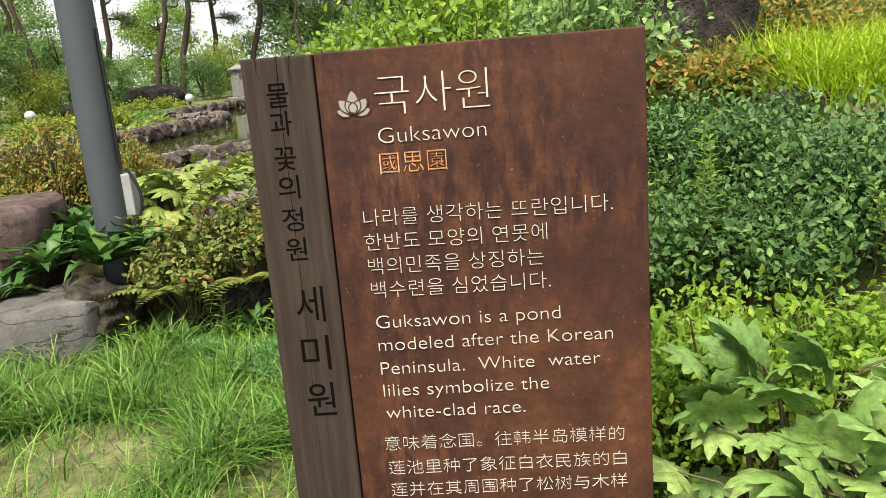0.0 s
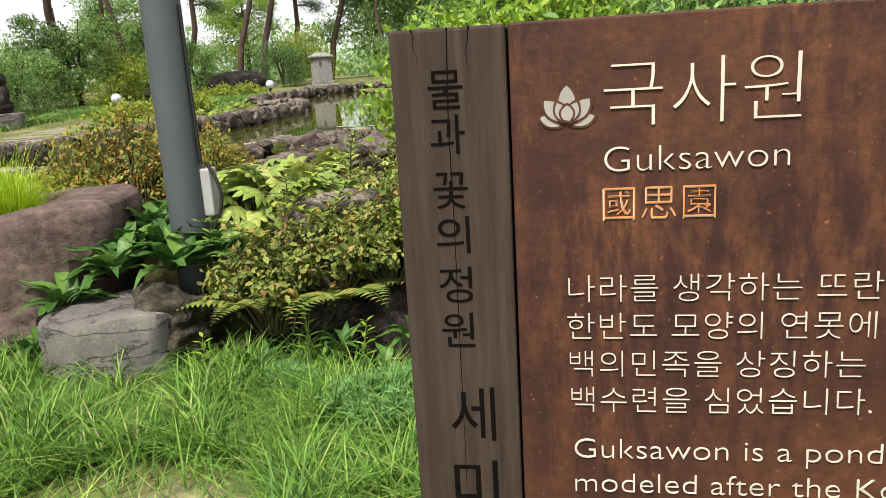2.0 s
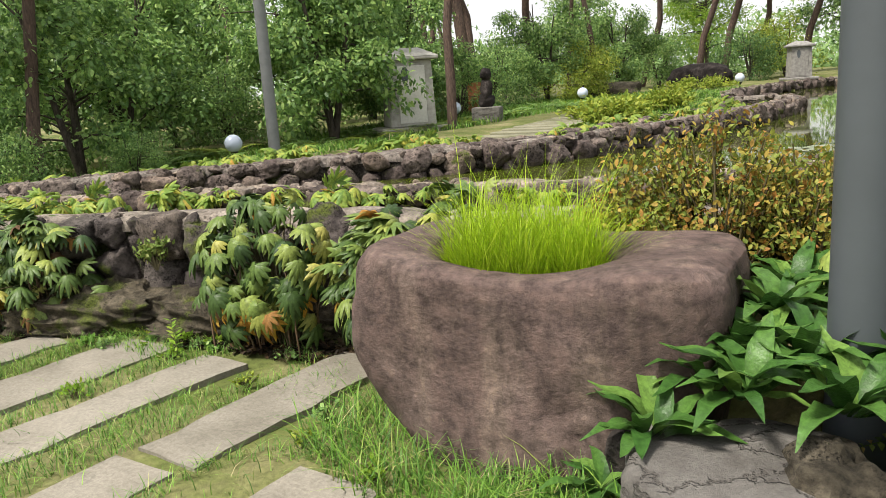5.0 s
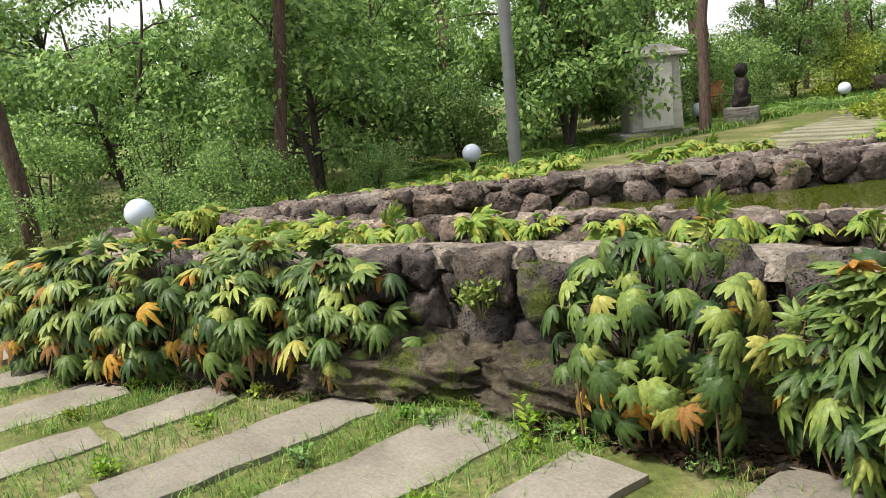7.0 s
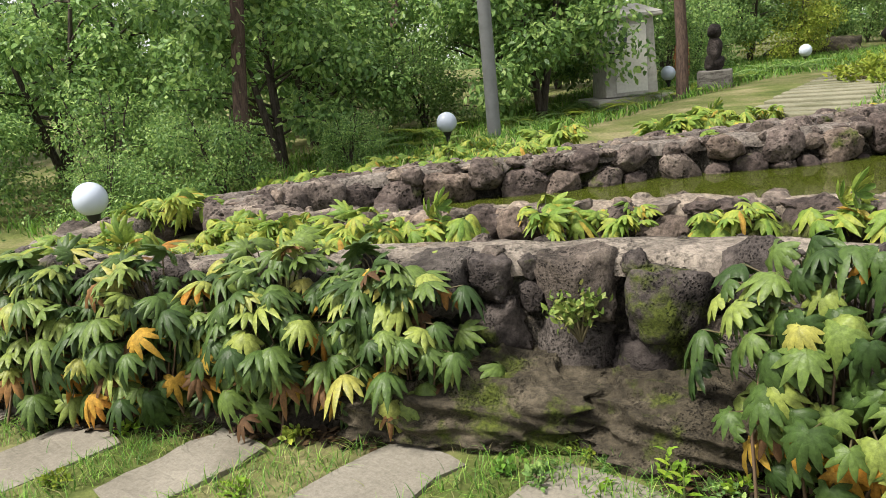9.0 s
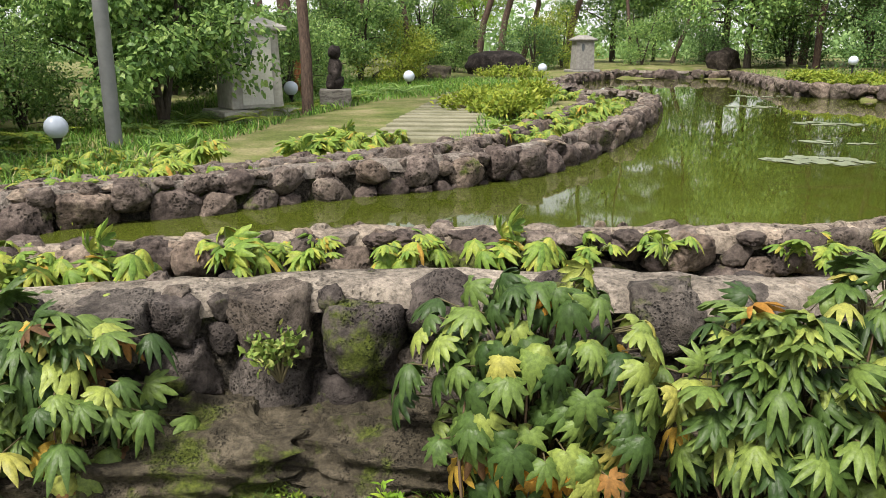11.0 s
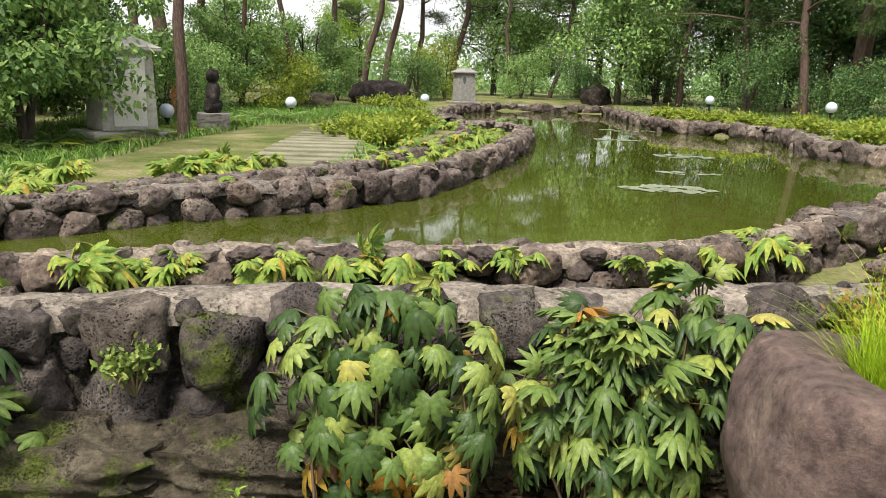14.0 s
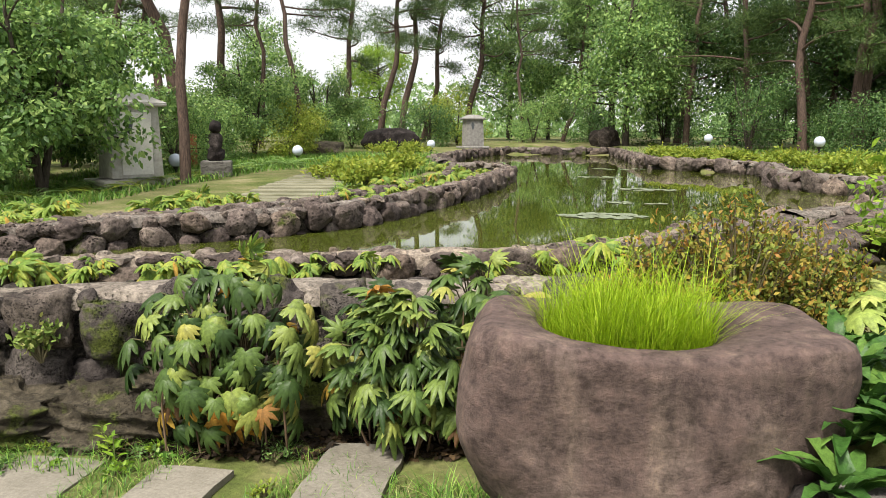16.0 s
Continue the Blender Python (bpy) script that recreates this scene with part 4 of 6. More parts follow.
def pine(seed, hgt, trunk, first, lean=(0, 0), limbs=14, reach=2.2, per=70):
    """Meshes of an old pine: bent trunk, bare limbs, tufts of needles."""
    r = np.random.default_rng(seed)
    t = np.linspace(0, 1, 12)[:, None]
    c = t * np.array([lean[0] * hgt, lean[1] * hgt, hgt]) + np.concatenate([np.cumsum(r.normal(0, 0.012 * hgt, (12, 2)), axis=0) * np.minimum(1, t * 3), np.zeros((12, 1))], 1)
    bits, ends = [tube(c, np.linspace(trunk, trunk * 0.3, 12), 8)], []
    for i in range(limbs):
        k = first + (1 - first) * (i + r.random()) / limbs
        st = np.array([np.interp(k, t[:, 0], c[:, j]) for j in range(3)])
        a, L = r.uniform(0, 6.28), reach * (1.15 - 0.6 * (k - first) / (1 - first)) * r.uniform(0.5, 1.1)
        e = st + np.array([L * math.cos(a), L * math.sin(a), r.uniform(-0.12, 0.25) * L])
        mid = (st + e) / 2 + r.normal(0, 0.14 * L, 3)
        u = np.linspace(0, 1, 6)[:, None]
        q = (1 - u) ** 2 * st + 2 * u * (1 - u) * mid + u ** 2 * e
        bits.append(tube(q, np.linspace(trunk * 0.32, 0.012, 6), 5))
        for w in (0.55, 0.75, 0.9, 1.0):
            o = np.array([np.interp(w, u[:, 0], q[:, j]) for j in range(3)])
            for _ in range(3):
                ends.append(o + r.normal(0, 0.16 * L, 3) * np.array([1, 1, 0.35]) + np.array([0, 0, 0.1]))
    ends = np.array(ends)
    p = np.repeat(ends, per, axis=0) + r.normal(0, 1, (len(ends) * per, 3)) * np.array([0.2, 0.2, 0.1])
    d = r.normal(0, 1, p.shape) + np.array([0, 0, 0.5])
    tv = np.array([(-0.045, 0, 0), (0.045, 0, 0), (0, 1, 0.05)])
    v, f = scatter(tv, [[(0, 1, 2)]], p, frames(d, r.normal(0, 1, p.shape)), 0.24 * r.uniform(0.6, 1.2, len(p)))
    return quick("trunk", *merge(bits), True), quick("needle_mass", v, f)


def plant_tree(name, meshes, x, y, mats, label, turn=0.0, scale=1.0, group="", z=None, parts=("trunk", "crown")):
    root = thing(name, (x, y, float(height(x, y)) - 0.03 if z is None else z), label, "tree", group, turn=turn)
    root.scale = (scale, scale, scale)
    for nm, me, mt in zip(parts, meshes, mats):
        ob = part(nm, me, mt, root)
        ob.material_slots[0].link = "OBJECT"
        ob.material_slots[0].material = mt
    return root

# ---- things: trees and far woods ----
FRUIT = [broadleaf(70 + i, 4.2, 1.9, 0.14, 0.105, 34, 200, 0.26, 0.07, 3, oval=True) for i in range(3)]
BUSHY = [broadleaf(80 + i, 2.6, 1.5, 0.06, 0.085, 22, 200, 0.3, 0.04, 4) for i in range(3)]
TALL = [broadleaf(90 + i, 8.5, 3.0, 0.22, 0.17, 44, 170, 0.55, 0.16, 1) for i in range(3)]
PINES = [pine(100, 11, 0.11, 0.42, (0.02, 0)), pine(101, 10, 0.16, 0.38, (0.16, 0.02)), pine(102, 12, 0.18, 0.4, (-0.06, 0.03)), pine(103, 9, 0.13, 0.35, (0.22, 0)), pine(104, 10, 0.15, 0.22, (0.03, 0), 20, 2.8), pine(105, 11, 0.17, 0.24, (-0.08, 0.02), 20, 3.0)]
L_FRUIT, L_BUSH = "leafy dark green fruit tree with several stems", "dense green garden bush of many stems"
L_PINE, L_TALL = "tall red-barked pine with bare lower trunk", "tall broadleaved tree with bright green crown"
for i, (x, y, k, a, s) in enumerate([(-13.6, 8.6, 0, 0.3, 1.0), (-12.6, 13.5, 1, 1.2, 1.15), (-14.6, 14.6, 2, 2.2, 1.1), (-15.5, 10.6, 1, 3.1, 1.1), (-13.4, 16.6, 0, 4.0, 0.95), (-16.5, 6.6, 2, 5.1, 1.0), (-17.5, 13.2, 0, 0.8, 1.15), (-15.8, 18.5, 1, 2.8, 1.1),
                                     (-18.5, 4.2, 1, 1.7, 0.9), (-19.5, 8.5, 2, 3.9, 1.1), (-13.2, 24.0, 2, 0.4, 0.85), (-12.2, 27.5, 0, 1.9, 0.8)]):
    plant_tree("fruit_tree", FRUIT[k], x, y, (TRUNK, MIDGREEN), L_FRUIT, a, s, "fruit trees behind the pond")
for i, (x, y, k, a, s) in enumerate([(-12.6, 7.0, 0, 0.1, 0.55), (-13.9, 6.2, 1, 1.3, 0.7), (-15.2, 5.0, 2, 2.6, 0.75), (-17, 3.6, 0, 0.5, 0.8), (-19, 2.2, 1, 1.9, 0.8), (-14.5, 12.4, 1, 4.4, 0.75), (-12.9, 18.6, 2, 3.3, 0.75), (-13.2, 20.6, 0, 2.1, 0.85),
                                     (-12.0, 23.8, 1, 5.6, 0.8), (-12.5, 32, 2, 1.1, 1.0), (-9.8, 35, 0, 0.2, 1.0), (-8.9, 37, 1, 2.4, 1.15), (-5.6, 41, 2, 3.6, 1.1), (-2.6, 41.5, 0, 4.8, 1.0), (0.6, 39, 1, 0.9, 1.1), (2.8, 31, 2, 2.7, 1.2),
                                     (5.6, 29, 0, 1.4, 1.0), (6.8, 25.5, 1, 3.0, 1.0), (4.6, 34, 2, 5.0, 1.3), (8.6, 30, 0, 2.0, 1.3), (-16, 26, 1, 0.6, 1.1), (-19, 22, 2, 1.6, 1.2), (-12.3, 5.4, 1, 0.6, 0.42), (-12.7, 3.6, 0, 2.6, 0.5), (-13.4, 2.4, 2, 1.6, 0.6), (-12.1, 8.6, 0, 3.6, 0.36)]):
    plant_tree("garden_bush", BUSHY[k], x, y, (TRUNK, DEEP if x > 0 else (MIDGREEN if x < -12 else (MIDGREEN, DEEP, YELLOWGREEN)[i % 3])), L_BUSH, a, s, "garden bushes round the pond")
for x, y, k, a, s in [(-1.2, 37.5, 0, 0.4, 1.0), (-15.5, 48, 1, 2.0, 0.8), (-20, 40, 0, 1.0, 0.9), (10.5, 36, 1, 3.3, 1.1), (-24, 28, 0, 4.0, 1.0), (-27, 18, 1, 5.2, 1.0), (-26, 8, 0, 0.7, 0.9), (14, 30, 0, 2.3, 1.1), (-22, 13, 1, 3.3, 0.9), (3.6, 38.5, 2, 1.0, 1.0), (6.8, 40, 0, 2.2, 1.2), (9.2, 37.5, 2, 4.2, 1.2), (1.2, 43, 1, 0.6, 1.1), (12.5, 35.5, 2, 1.4, 1.3), (7.8, 34.2, 1, 5.4, 0.9), (16, 27, 2, 0.2, 1.2), (-5.2, 49, 2, 2.6, 0.75), (-29, 36, 1, 2.5, 1.2), (-32, 24, 2, 1.2, 1.2), (-24, 4.5, 2, 0.9, 0.85), (-25.5, 20, 0, 2.9, 1.0), (18, 42, 0, 3.0, 1.3), (-7.4, 47, 0, 0.3, 1.15), (-1.5, 47, 1, 2.2, 1.4)]:
    plant_tree("broadleaved_tree", TALL[k], x, y, (TRUNK, BRIGHT if x in (-15.5,) else (DEEP if x > 2 else MIDGREEN)), L_TALL, a, s, "tall broadleaved trees")
for x, y, k, a, s in [(-10.6, 14.9, 0, 0.2, 1.0), (-13.0, 19.2, 2, 1.0, 1.0), (-12.0, 25, 0, 2.2, 0.9), (-16.5, 29, 2, 3.1, 1.0), (-14.0, 34, 3, 0.3, 1.1), (-13.2, 39, 1, 0.1, 1.1), (-12.6, 41, 1, 0.5, 1.2), (-11.8, 43, 3, 0.1, 1.2), (-9.6, 44, 1, 0.2, 1.15),
                      (-6.2, 42, 0, 1.1, 0.9), (-4.2, 44, 3, 0.4, 1.0), (1.6, 42, 2, 4.4, 1.1), (6.6, 32, 2, 2.9, 1.1), (5.6, 34, 0, 1.9, 1.1), (9.4, 33, 2, 0.9, 1.2), (4.0, 40, 1, 3.4, 1.1), (11, 27, 0, 5.0, 1.0), (-12.83, 4.22, 0, 3.0, 0.9), (-12.8, 7.5, 0, 5.4, 0.95),
                      (-18.4, 11.2, 1, 2.6, 1.0), (-21, 18, 2, 0.6, 1.0), (-20, 26, 3, 1.6, 1.1), (-24, 34, 0, 2.2, 1.1), (-16.0, 21.6, 0, 1.1, 1.0), (-18.2, 27.4, 2, 0.7, 1.0), (-16.7, 32.6, 0, 4.2, 1.0), (1.4, 37.1, 4, 0.9, 1.0), (3.4, 33.7, 4, 2.4, 1.05), (4.5, 30.4, 5, 0.4, 1.0), (7.0, 35.9, 4, 4.4, 1.1), (7.1, 32.7, 5, 3.0, 1.1), (-2.6, 48, 2, 0.0, 1.1), (8, 44, 0, 1.3, 1.1), (13, 40, 2, 2.1, 1.2), (16, 34, 0, 4.1, 1.1)]:
    plant_tree("pine_tree", PINES[k], x, y, (PINEBARK, NEEDLE), L_PINE, a, s, "tall pines round the pond", parts=("trunk", "needle_mass"))


def far_wood():
    r = np.random.default_rng(5)
    ang = r.uniform(radians(35), radians(200), 900)
    rad = r.uniform(52, 75, 900)
    c = np.stack([-5 + rad * np.cos(ang), 8 + rad * np.sin(ang), r.uniform(0.5, 6.0, 900) * r.uniform(0.4, 1, 900)], 1)
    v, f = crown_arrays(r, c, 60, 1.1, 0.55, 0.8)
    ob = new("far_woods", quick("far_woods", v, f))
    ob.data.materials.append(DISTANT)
    tagged(ob, "green woods closing the distance, haze put into their pale colour", "woods", kind="stuff")


far_wood()


# ---- things: sign ----
def writing(body, size, width, material, parent, name, x, z, y=-0.004, depth=0.001, fit=True, label="", thin=-0.02):
    """A line of raised lettering whose left end and baseline are at x, z on the sign's face."""
    cu = bpy.data.curves.new("line", "FONT")
    cu.body, cu.size, cu.extrude, cu.offset = body, size, depth, thin * size
    tmp = new("line", cu)
    bpy.context.view_layer.update()
    me = bpy.data.meshes.new_from_object(tmp.evaluated_get(bpy.context.evaluated_depsgraph_get()))
    bpy.data.objects.remove(tmp)
    xs = np.array([q.co.x for q in me.vertices])
    k = width / (xs.max() - xs.min()) if fit else 1.0
    for q in me.vertices:
        q.co = Vector(((q.co.x - xs.min()) * k + x, y - q.co.z, q.co.y + z))
    return part(name, me, material, parent, label)


def sign():
    tl, tr = Vector((-0.32, 1.593, 0)), Vector((0.457, 1.533, 0))
    root = thing("sign_board", tl, "rusted steel information sign with wooden post edge", "sign", turn=math.atan2(tr.y - tl.y, tr.x - tl.x))
    bm = bmesh.new()
    box(bm, 0.463, 0.06, 0.67, 0.632, 0.14, 1.434, 0.003)
    part("panel", from_bm("panel", bm), RUST, root)
    bm = bmesh.new()
    box(bm, 0.073, 0.06, 0.67, 0.142, 0.145, 1.432, 0.004)
    part("post", from_bm("post", bm), WOOD, root, "dark weathered timber post with cracks")
    r = np.random.default_rng(3)
    bits = []
    for x0, z0, z1 in ((0.071, 1.386, 0.35), (0.1, 1.386, 1.33), (0.03, 1.386, 1.34)):
        n = 10
        zz = np.linspace(z0, z1, n)
        bits.append(tube(np.stack([x0 + np.cumsum(r.normal(0, 0.0015, n)), np.full(n, -0.0122), zz], 1), np.linspace(0.0011, 0.0004, n), 4))
    part("crack", quick("crack", *merge(bits)), INK, root)
    top = 1.386
    rows = [("국사원", 0.087, 0.222, 0.258, -0.121), ("Guksawon", 0.045, 0.212, 0.258, -0.181), ("나라를 생각하는 뜨란입니다.", 0.04, 0.497, 0.212, -0.343), ("한반도 모양의 연못에", 0.04, 0.368, 0.21, -0.393),
            ("백의민족을 상징하는", 0.04, 0.357, 0.212, -0.444), ("백수련을 심었습니다.", 0.04, 0.367, 0.213, -0.494), ("Guksawon is a pond", 0.041, 0.381, 0.216, -0.563), ("modeled after the Korean", 0.041, 0.486, 0.216, -0.613),
            ("Peninsula.  White  water", 0.041, 0.459, 0.216, -0.666), ("lilies symbolize the", 0.041, 0.35, 0.217, -0.716), ("white-clad race.", 0.041, 0.296, 0.218, -0.767)]
    for body, size, width, x, z in rows:
        writing(body, size, width, CREAM, root, "lettering", x, top + z, -0.0115)
    writing("國思園", 0.047, 0.131, ORANGE_BACK, root, "lettering", 0.257, top - 0.237, -0.0115, label="orange and white cut lettering")
    writing("國思園", 0.047, 0.133, CREAM, root, "lettering", 0.2555, top - 0.2385, -0.0105)
    for body, x, z in (("意味着念国。往韩半岛模样的", 0.208, -0.84), ("莲池里种了象征白衣民族的白", 0.211, -0.898), ("莲并在其周围种了松树与木样", 0.212, -0.951)):
        writing(body, 0.037, 0.512, CREAM, root, "lettering", x, top + z, -0.0105)
    for ch, z in zip("물과꽃의정원", (-0.072, -0.127, -0.196, -0.254, -0.32, -0.382)):
        writing(ch, 0.053, 0.043, INK, root, "lettering", 0.047, top + z - 0.02, -0.0125, label="dark engraved lettering", thin=0.0)
    for ch, z in zip("세미원", (-0.497, -0.604, -0.71)):
        writing(ch, 0.085, 0.06, INK, root, "lettering", 0.052, top + z - 0.036, -0.0125, label="dark engraved lettering", thin=0.0)
    for k, (a, ln, w, y) in enumerate(((74, 0.036, 0.0085, -0.0117), (-74, 0.036, 0.0085, -0.0117), (42, 0.043, 0.0105, -0.0124), (-42, 0.043, 0.0105, -0.0124), (0, 0.05, 0.0115, -0.0131), (24, 0.031, 0.008, -0.0138), (-24, 0.031, 0.008, -0.0138), (0, 0.025, 0.0085, -0.0145))):
        g = radians(a)
        ring = []
        for t in np.linspace(0, 2, 18, endpoint=False):
            u, o = (t, 1) if t <= 1 else (2 - t, -1)
            u = 0.12 + 0.88 * u
            b = o * w * math.sin(math.pi * min(1, u) ** 1.15) ** 0.8 if u < 1 else 0.0
            ring.append((u * ln, b))
        for name, paint, grow, back in (("emblem_petal", EMBLEM, 0.85, 0.0), ("petal_gap", RUST, 1.15, 0.0003)):
            mid, mesh = ln * 0.56, bmesh.new()
            mesh.faces.new([mesh.verts.new((0.2145 + math.sin(g) * (mid + (u - mid) * grow) + math.cos(g) * b * grow, y + back, top - 0.122 + math.cos(g) * (mid + (u - mid) * grow) - math.sin(g) * b * grow)) for u, b in ring])
            part(name, from_bm(name, mesh), paint, root)


sign()


# ---- things: tub, pole, rocks ----
def tub():
    root = thing("stone_tub", (-2.93, 4.43, 0), "large weathered brown stone trough planted with grass", "planter", turn=radians(5))
    n, v, f = 168, [], []
    outer = [(0.0, -0.08), (0.6, -0.08), (0.8, 0.0), (0.885, 0.12), (0.94, 0.26), (0.975, 0.4), (0.995, 0.54), (1.0, 0.64), (0.997, 0.7), (0.975, 0.748), (0.93, 0.768)]

    def outline(a, k, z=0.7):
        """Squarish at the rim, pointed towards the foot."""
        c, s = math.cos(a), math.sin(a)
        u = max(0.0, min(1.0, (0.42 - z) / 0.42))
        e = 0.5 + 0.6 * u * u
        return math.copysign(abs(c) ** e, c) * 0.755 * k, math.copysign(abs(s) ** e, s) * 0.42 * (k + (1.08 - k) * u)

    def rim(x, y):
        """How far the top lies under its usual height."""
        low = 0.02 * math.exp(-((x - 0.0) / 0.3) ** 2) * (0.35 + 0.65 * max(0, min(1, 0.5 - y * 2.2)))
        return low - 0.045 * math.exp(-((x + 0.6) / 0.2) ** 2) - 0.02 * math.exp(-((x - 0.55) / 0.2) ** 2)

    rings = []
    for k, z in outer:
        rings.append([(*outline(2 * math.pi * i / n, k, z), z) for i in range(n)])
    for t, z in ((0.45, 0.775), (0.8, 0.765), (1.0, 0.72), (1.02, 0.6), (0.98, 0.5)):
        ring = []
        for i in range(n):
            a = 2 * math.pi * i / n
            x0, y0 = outline(a, 0.93)
            x1, y1 = -0.06 + 0.345 * math.cos(a), 0.01 + 0.26 * math.sin(a)
            ring.append((x0 + (x1 - x0) * t, y0 + (y1 - y0) * t, z))
        rings.append(ring)
    dense = []
    for a, b in zip(rings, rings[1:]):
        for t in (0, 0.25, 0.5, 0.75):
            dense.append([tuple(p + (q - p) * t for p, q in zip(u, w)) for u, w in zip(a, b)])
    rings = dense + [rings[-1]]
    for j, ring in enumerate(rings):
        for x, y, z in ring:
            if z < 0.35:
                x += 0.03 * (0.35 - z) / 0.35
            if x < -0.3 and z > 0.4:
                x *= 1 - 0.14 * min(1, (z - 0.4) / 0.36) ** 2 * min(1, (-0.3 - x) / 0.25)
            zz = z - rim(x, y) * max(0, min(1, (z - 0.3) / 0.4))
            q = Vector((x, y, zz))
            d = 0.03 * noise.noise(q * 2.3 + Vector((5, 1, 2))) + 0.014 * noise.noise(q * 7) + 0.006 * noise.noise(Vector((x * 9, y * 9, zz * 13)))
            chip = math.exp(-((x - 0.3) / 0.07) ** 2 - ((zz - 0.28) / 0.09) ** 2) * (y < 0) * max(0, 0.7 + noise.noise(q * 20))
            v.append((x * (1 + d * 1.2), y * (1 + d * 2) + 0.045 * chip, zz + d * 0.5))
    for j in range(len(rings) - 1):
        for i in range(n):
            i2 = (i + 1) % n
            f.append((j * n + i, j * n + i2, (j + 1) * n + i2, (j + 1) * n + i))
    part("basin", quick("basin", v, np.array(f), True), TUB, root)
    bm = bmesh.new()
    bmesh.ops.create_circle(bm, cap_ends=True, segments=24, radius=0.5, matrix=Matrix.LocRotScale((-0.06, 0.01, 0.6), None, (0.72, 0.55, 1)))
    part("soil", from_bm("soil", bm), GROUND, root, "dark planting soil")
    r = np.random.default_rng(21)
    n = 4400
    a, q = r.uniform(0, 6.28, n), np.sqrt(r.uniform(0, 1, n))
    p = np.stack([-2.99 + 0.33 * q * np.cos(a), 4.44 + 0.23 * q * np.sin(a), np.full(n, 0.6)], 1)
    tall = np.array([0.36 + 0.2 * noise.noise(Vector((x * 7, y * 7, 4))) for x, y, _ in p]) * np.where(r.random(n) < 0.12, 1.45, 1.0)
    grass_patch("tub_grass", p, 0.42 + 0.3 * q * r.random(n), tall, 0.0037, LIME, "fine lime-green grass growing in the stone trough", 22)


tub()


def pole():
    root = thing("lamp_pole", (-1.8, 4.37, 0.1), "dark grey round steel lamp pole", "pole")
    part("shaft", quick("shaft", *tube([(0, 0, 0), (0, 0, 1.42), (0, 0, 3.0), (0, 0, 4.6)], (0.097, 0.096, 0.094, 0.092), 28), True), POLE, root)
    bm = bmesh.new()
    box(bm, 0.115, 0.03, 0.69, 0.06, 0.1, 0.24, 0.008)
    part("junction_box", from_bm("junction_box", bm), BOX, root, "pale plastic electrical box")
    part("cable", quick("cable", *tube([(0.103, -0.02, 1.6), (0.103, -0.02, 1.2), (0.107, -0.02, 0.84)], (0.008, 0.008, 0.008), 6)), BLACK, root, "black cable")
    t = np.linspace(0, 1, 14)
    part("cable", quick("cable", *tube(np.stack([0.135 + 0.06 * np.sin(t * 3.14), -0.02 - 0.02 * t, 0.84 - 0.34 * t], 1), np.full(14, 0.009), 6), True), BLACK, root, "black looped cable")


pole()


def rock(name, at, size, seed, material, label, turn=0.0, sub=4, rough=0.35, group="", layered=0.0):
    me = lump(seed, sub, rough)
    if layered:
        for q in me.vertices:
            q.co.x += layered * noise.noise(Vector((q.co.x * 2, q.co.y * 2, q.co.z * 14 + seed)))
            q.co.y += layered * noise.noise(Vector((q.co.y * 2, q.co.x * 2, q.co.z * 14 - seed)))
    ob = new(name, me)
    me.materials.append(material)
    ob.matrix_basis = Matrix.LocRotScale(at, Euler((0, 0, turn)), size)
    return tagged(ob, label, "rock", group)




def block_rock(name, at, half, seed, material, label, turn=0.0, over=0.0):
    """A flat-topped rock with layered, cracked sides."""
    n, v, f = 140, [], []
    levels = [(1.04, -0.1), (1.02, 0.06), (0.985, 0.1), (1.0, 0.17), (0.97, 0.21), (0.99, 0.28), (0.965, 0.32), (0.97, 0.365), (0.93, 0.395), (0.8, 0.405), (0.5, 0.415), (0.0, 0.42)]
    for k, z in levels:
        for i in range(n):
            a = 2 * math.pi * i / n
            c, s = math.cos(a), math.sin(a)
            q = Vector((c, s, z * 2 + seed))
            g = 1 + 0.16 * noise.noise(Vector((c * 1.3, s * 1.3, seed))) + 0.05 * noise.noise(q * 3) + 0.025 * noise.noise(Vector((c * 6, s * 6, z * 25)))
            x, y = math.copysign(abs(c) ** 0.75, c) * half[0] * k * g, math.copysign(abs(s) ** 0.75, s) * half[1] * k * g
            zz = (z + (0.035 * noise.noise(Vector((x * 5, y * 5, seed))) + over * x if z > 0.3 else 0)) * half[2] / 0.42
            v.append((x, y, zz))
    for j in range(len(levels) - 1):
        for i in range(n):
            f.append((j * n + i, j * n + (i + 1) % n, (j + 1) * n + (i + 1) % n, (j + 1) * n + i))
    me = quick(name, v, np.array(f), True)
    me.set_sharp_from_angle(angle=radians(40))
    ob = new(name, me)
    me.materials.append(material)
    ob.location, ob.rotation_euler = at, (0, 0, turn)
    return tagged(ob, label, "rock")


block_rock("flat_rock", (-2.02, 3.93, 0.0), (0.34, 0.3, 0.36), 3, GREYROCK, "grey layered flat-topped rock beside the grass", 0.3)
rock("mossy_rock", (-1.76, 3.96, 0.2), (0.34, 0.34, 0.46), 5, LEDGE, "dark brown crumbling rock beside the flat one", 0.6, 5, 0.7, layered=0.09)
rock("boulder", (-1.1, 4.56, 0.52), (0.6, 0.4, 0.42), 6, DUSTY, "grey boulder half hidden in shrubs", 0.4)
rock("edging_rock", (-0.6, 4.32, 0.12), (0.7, 0.4, 0.5), 8, DARKROCK, "dark angular rock edging the shrub bed", 0.5)
rock("edging_rock", (-0.05, 4.3, 0.22), (0.8, 0.4, 0.5), 9, DARKROCK, "dark sloping rock edging the shrub bed", 0.2)
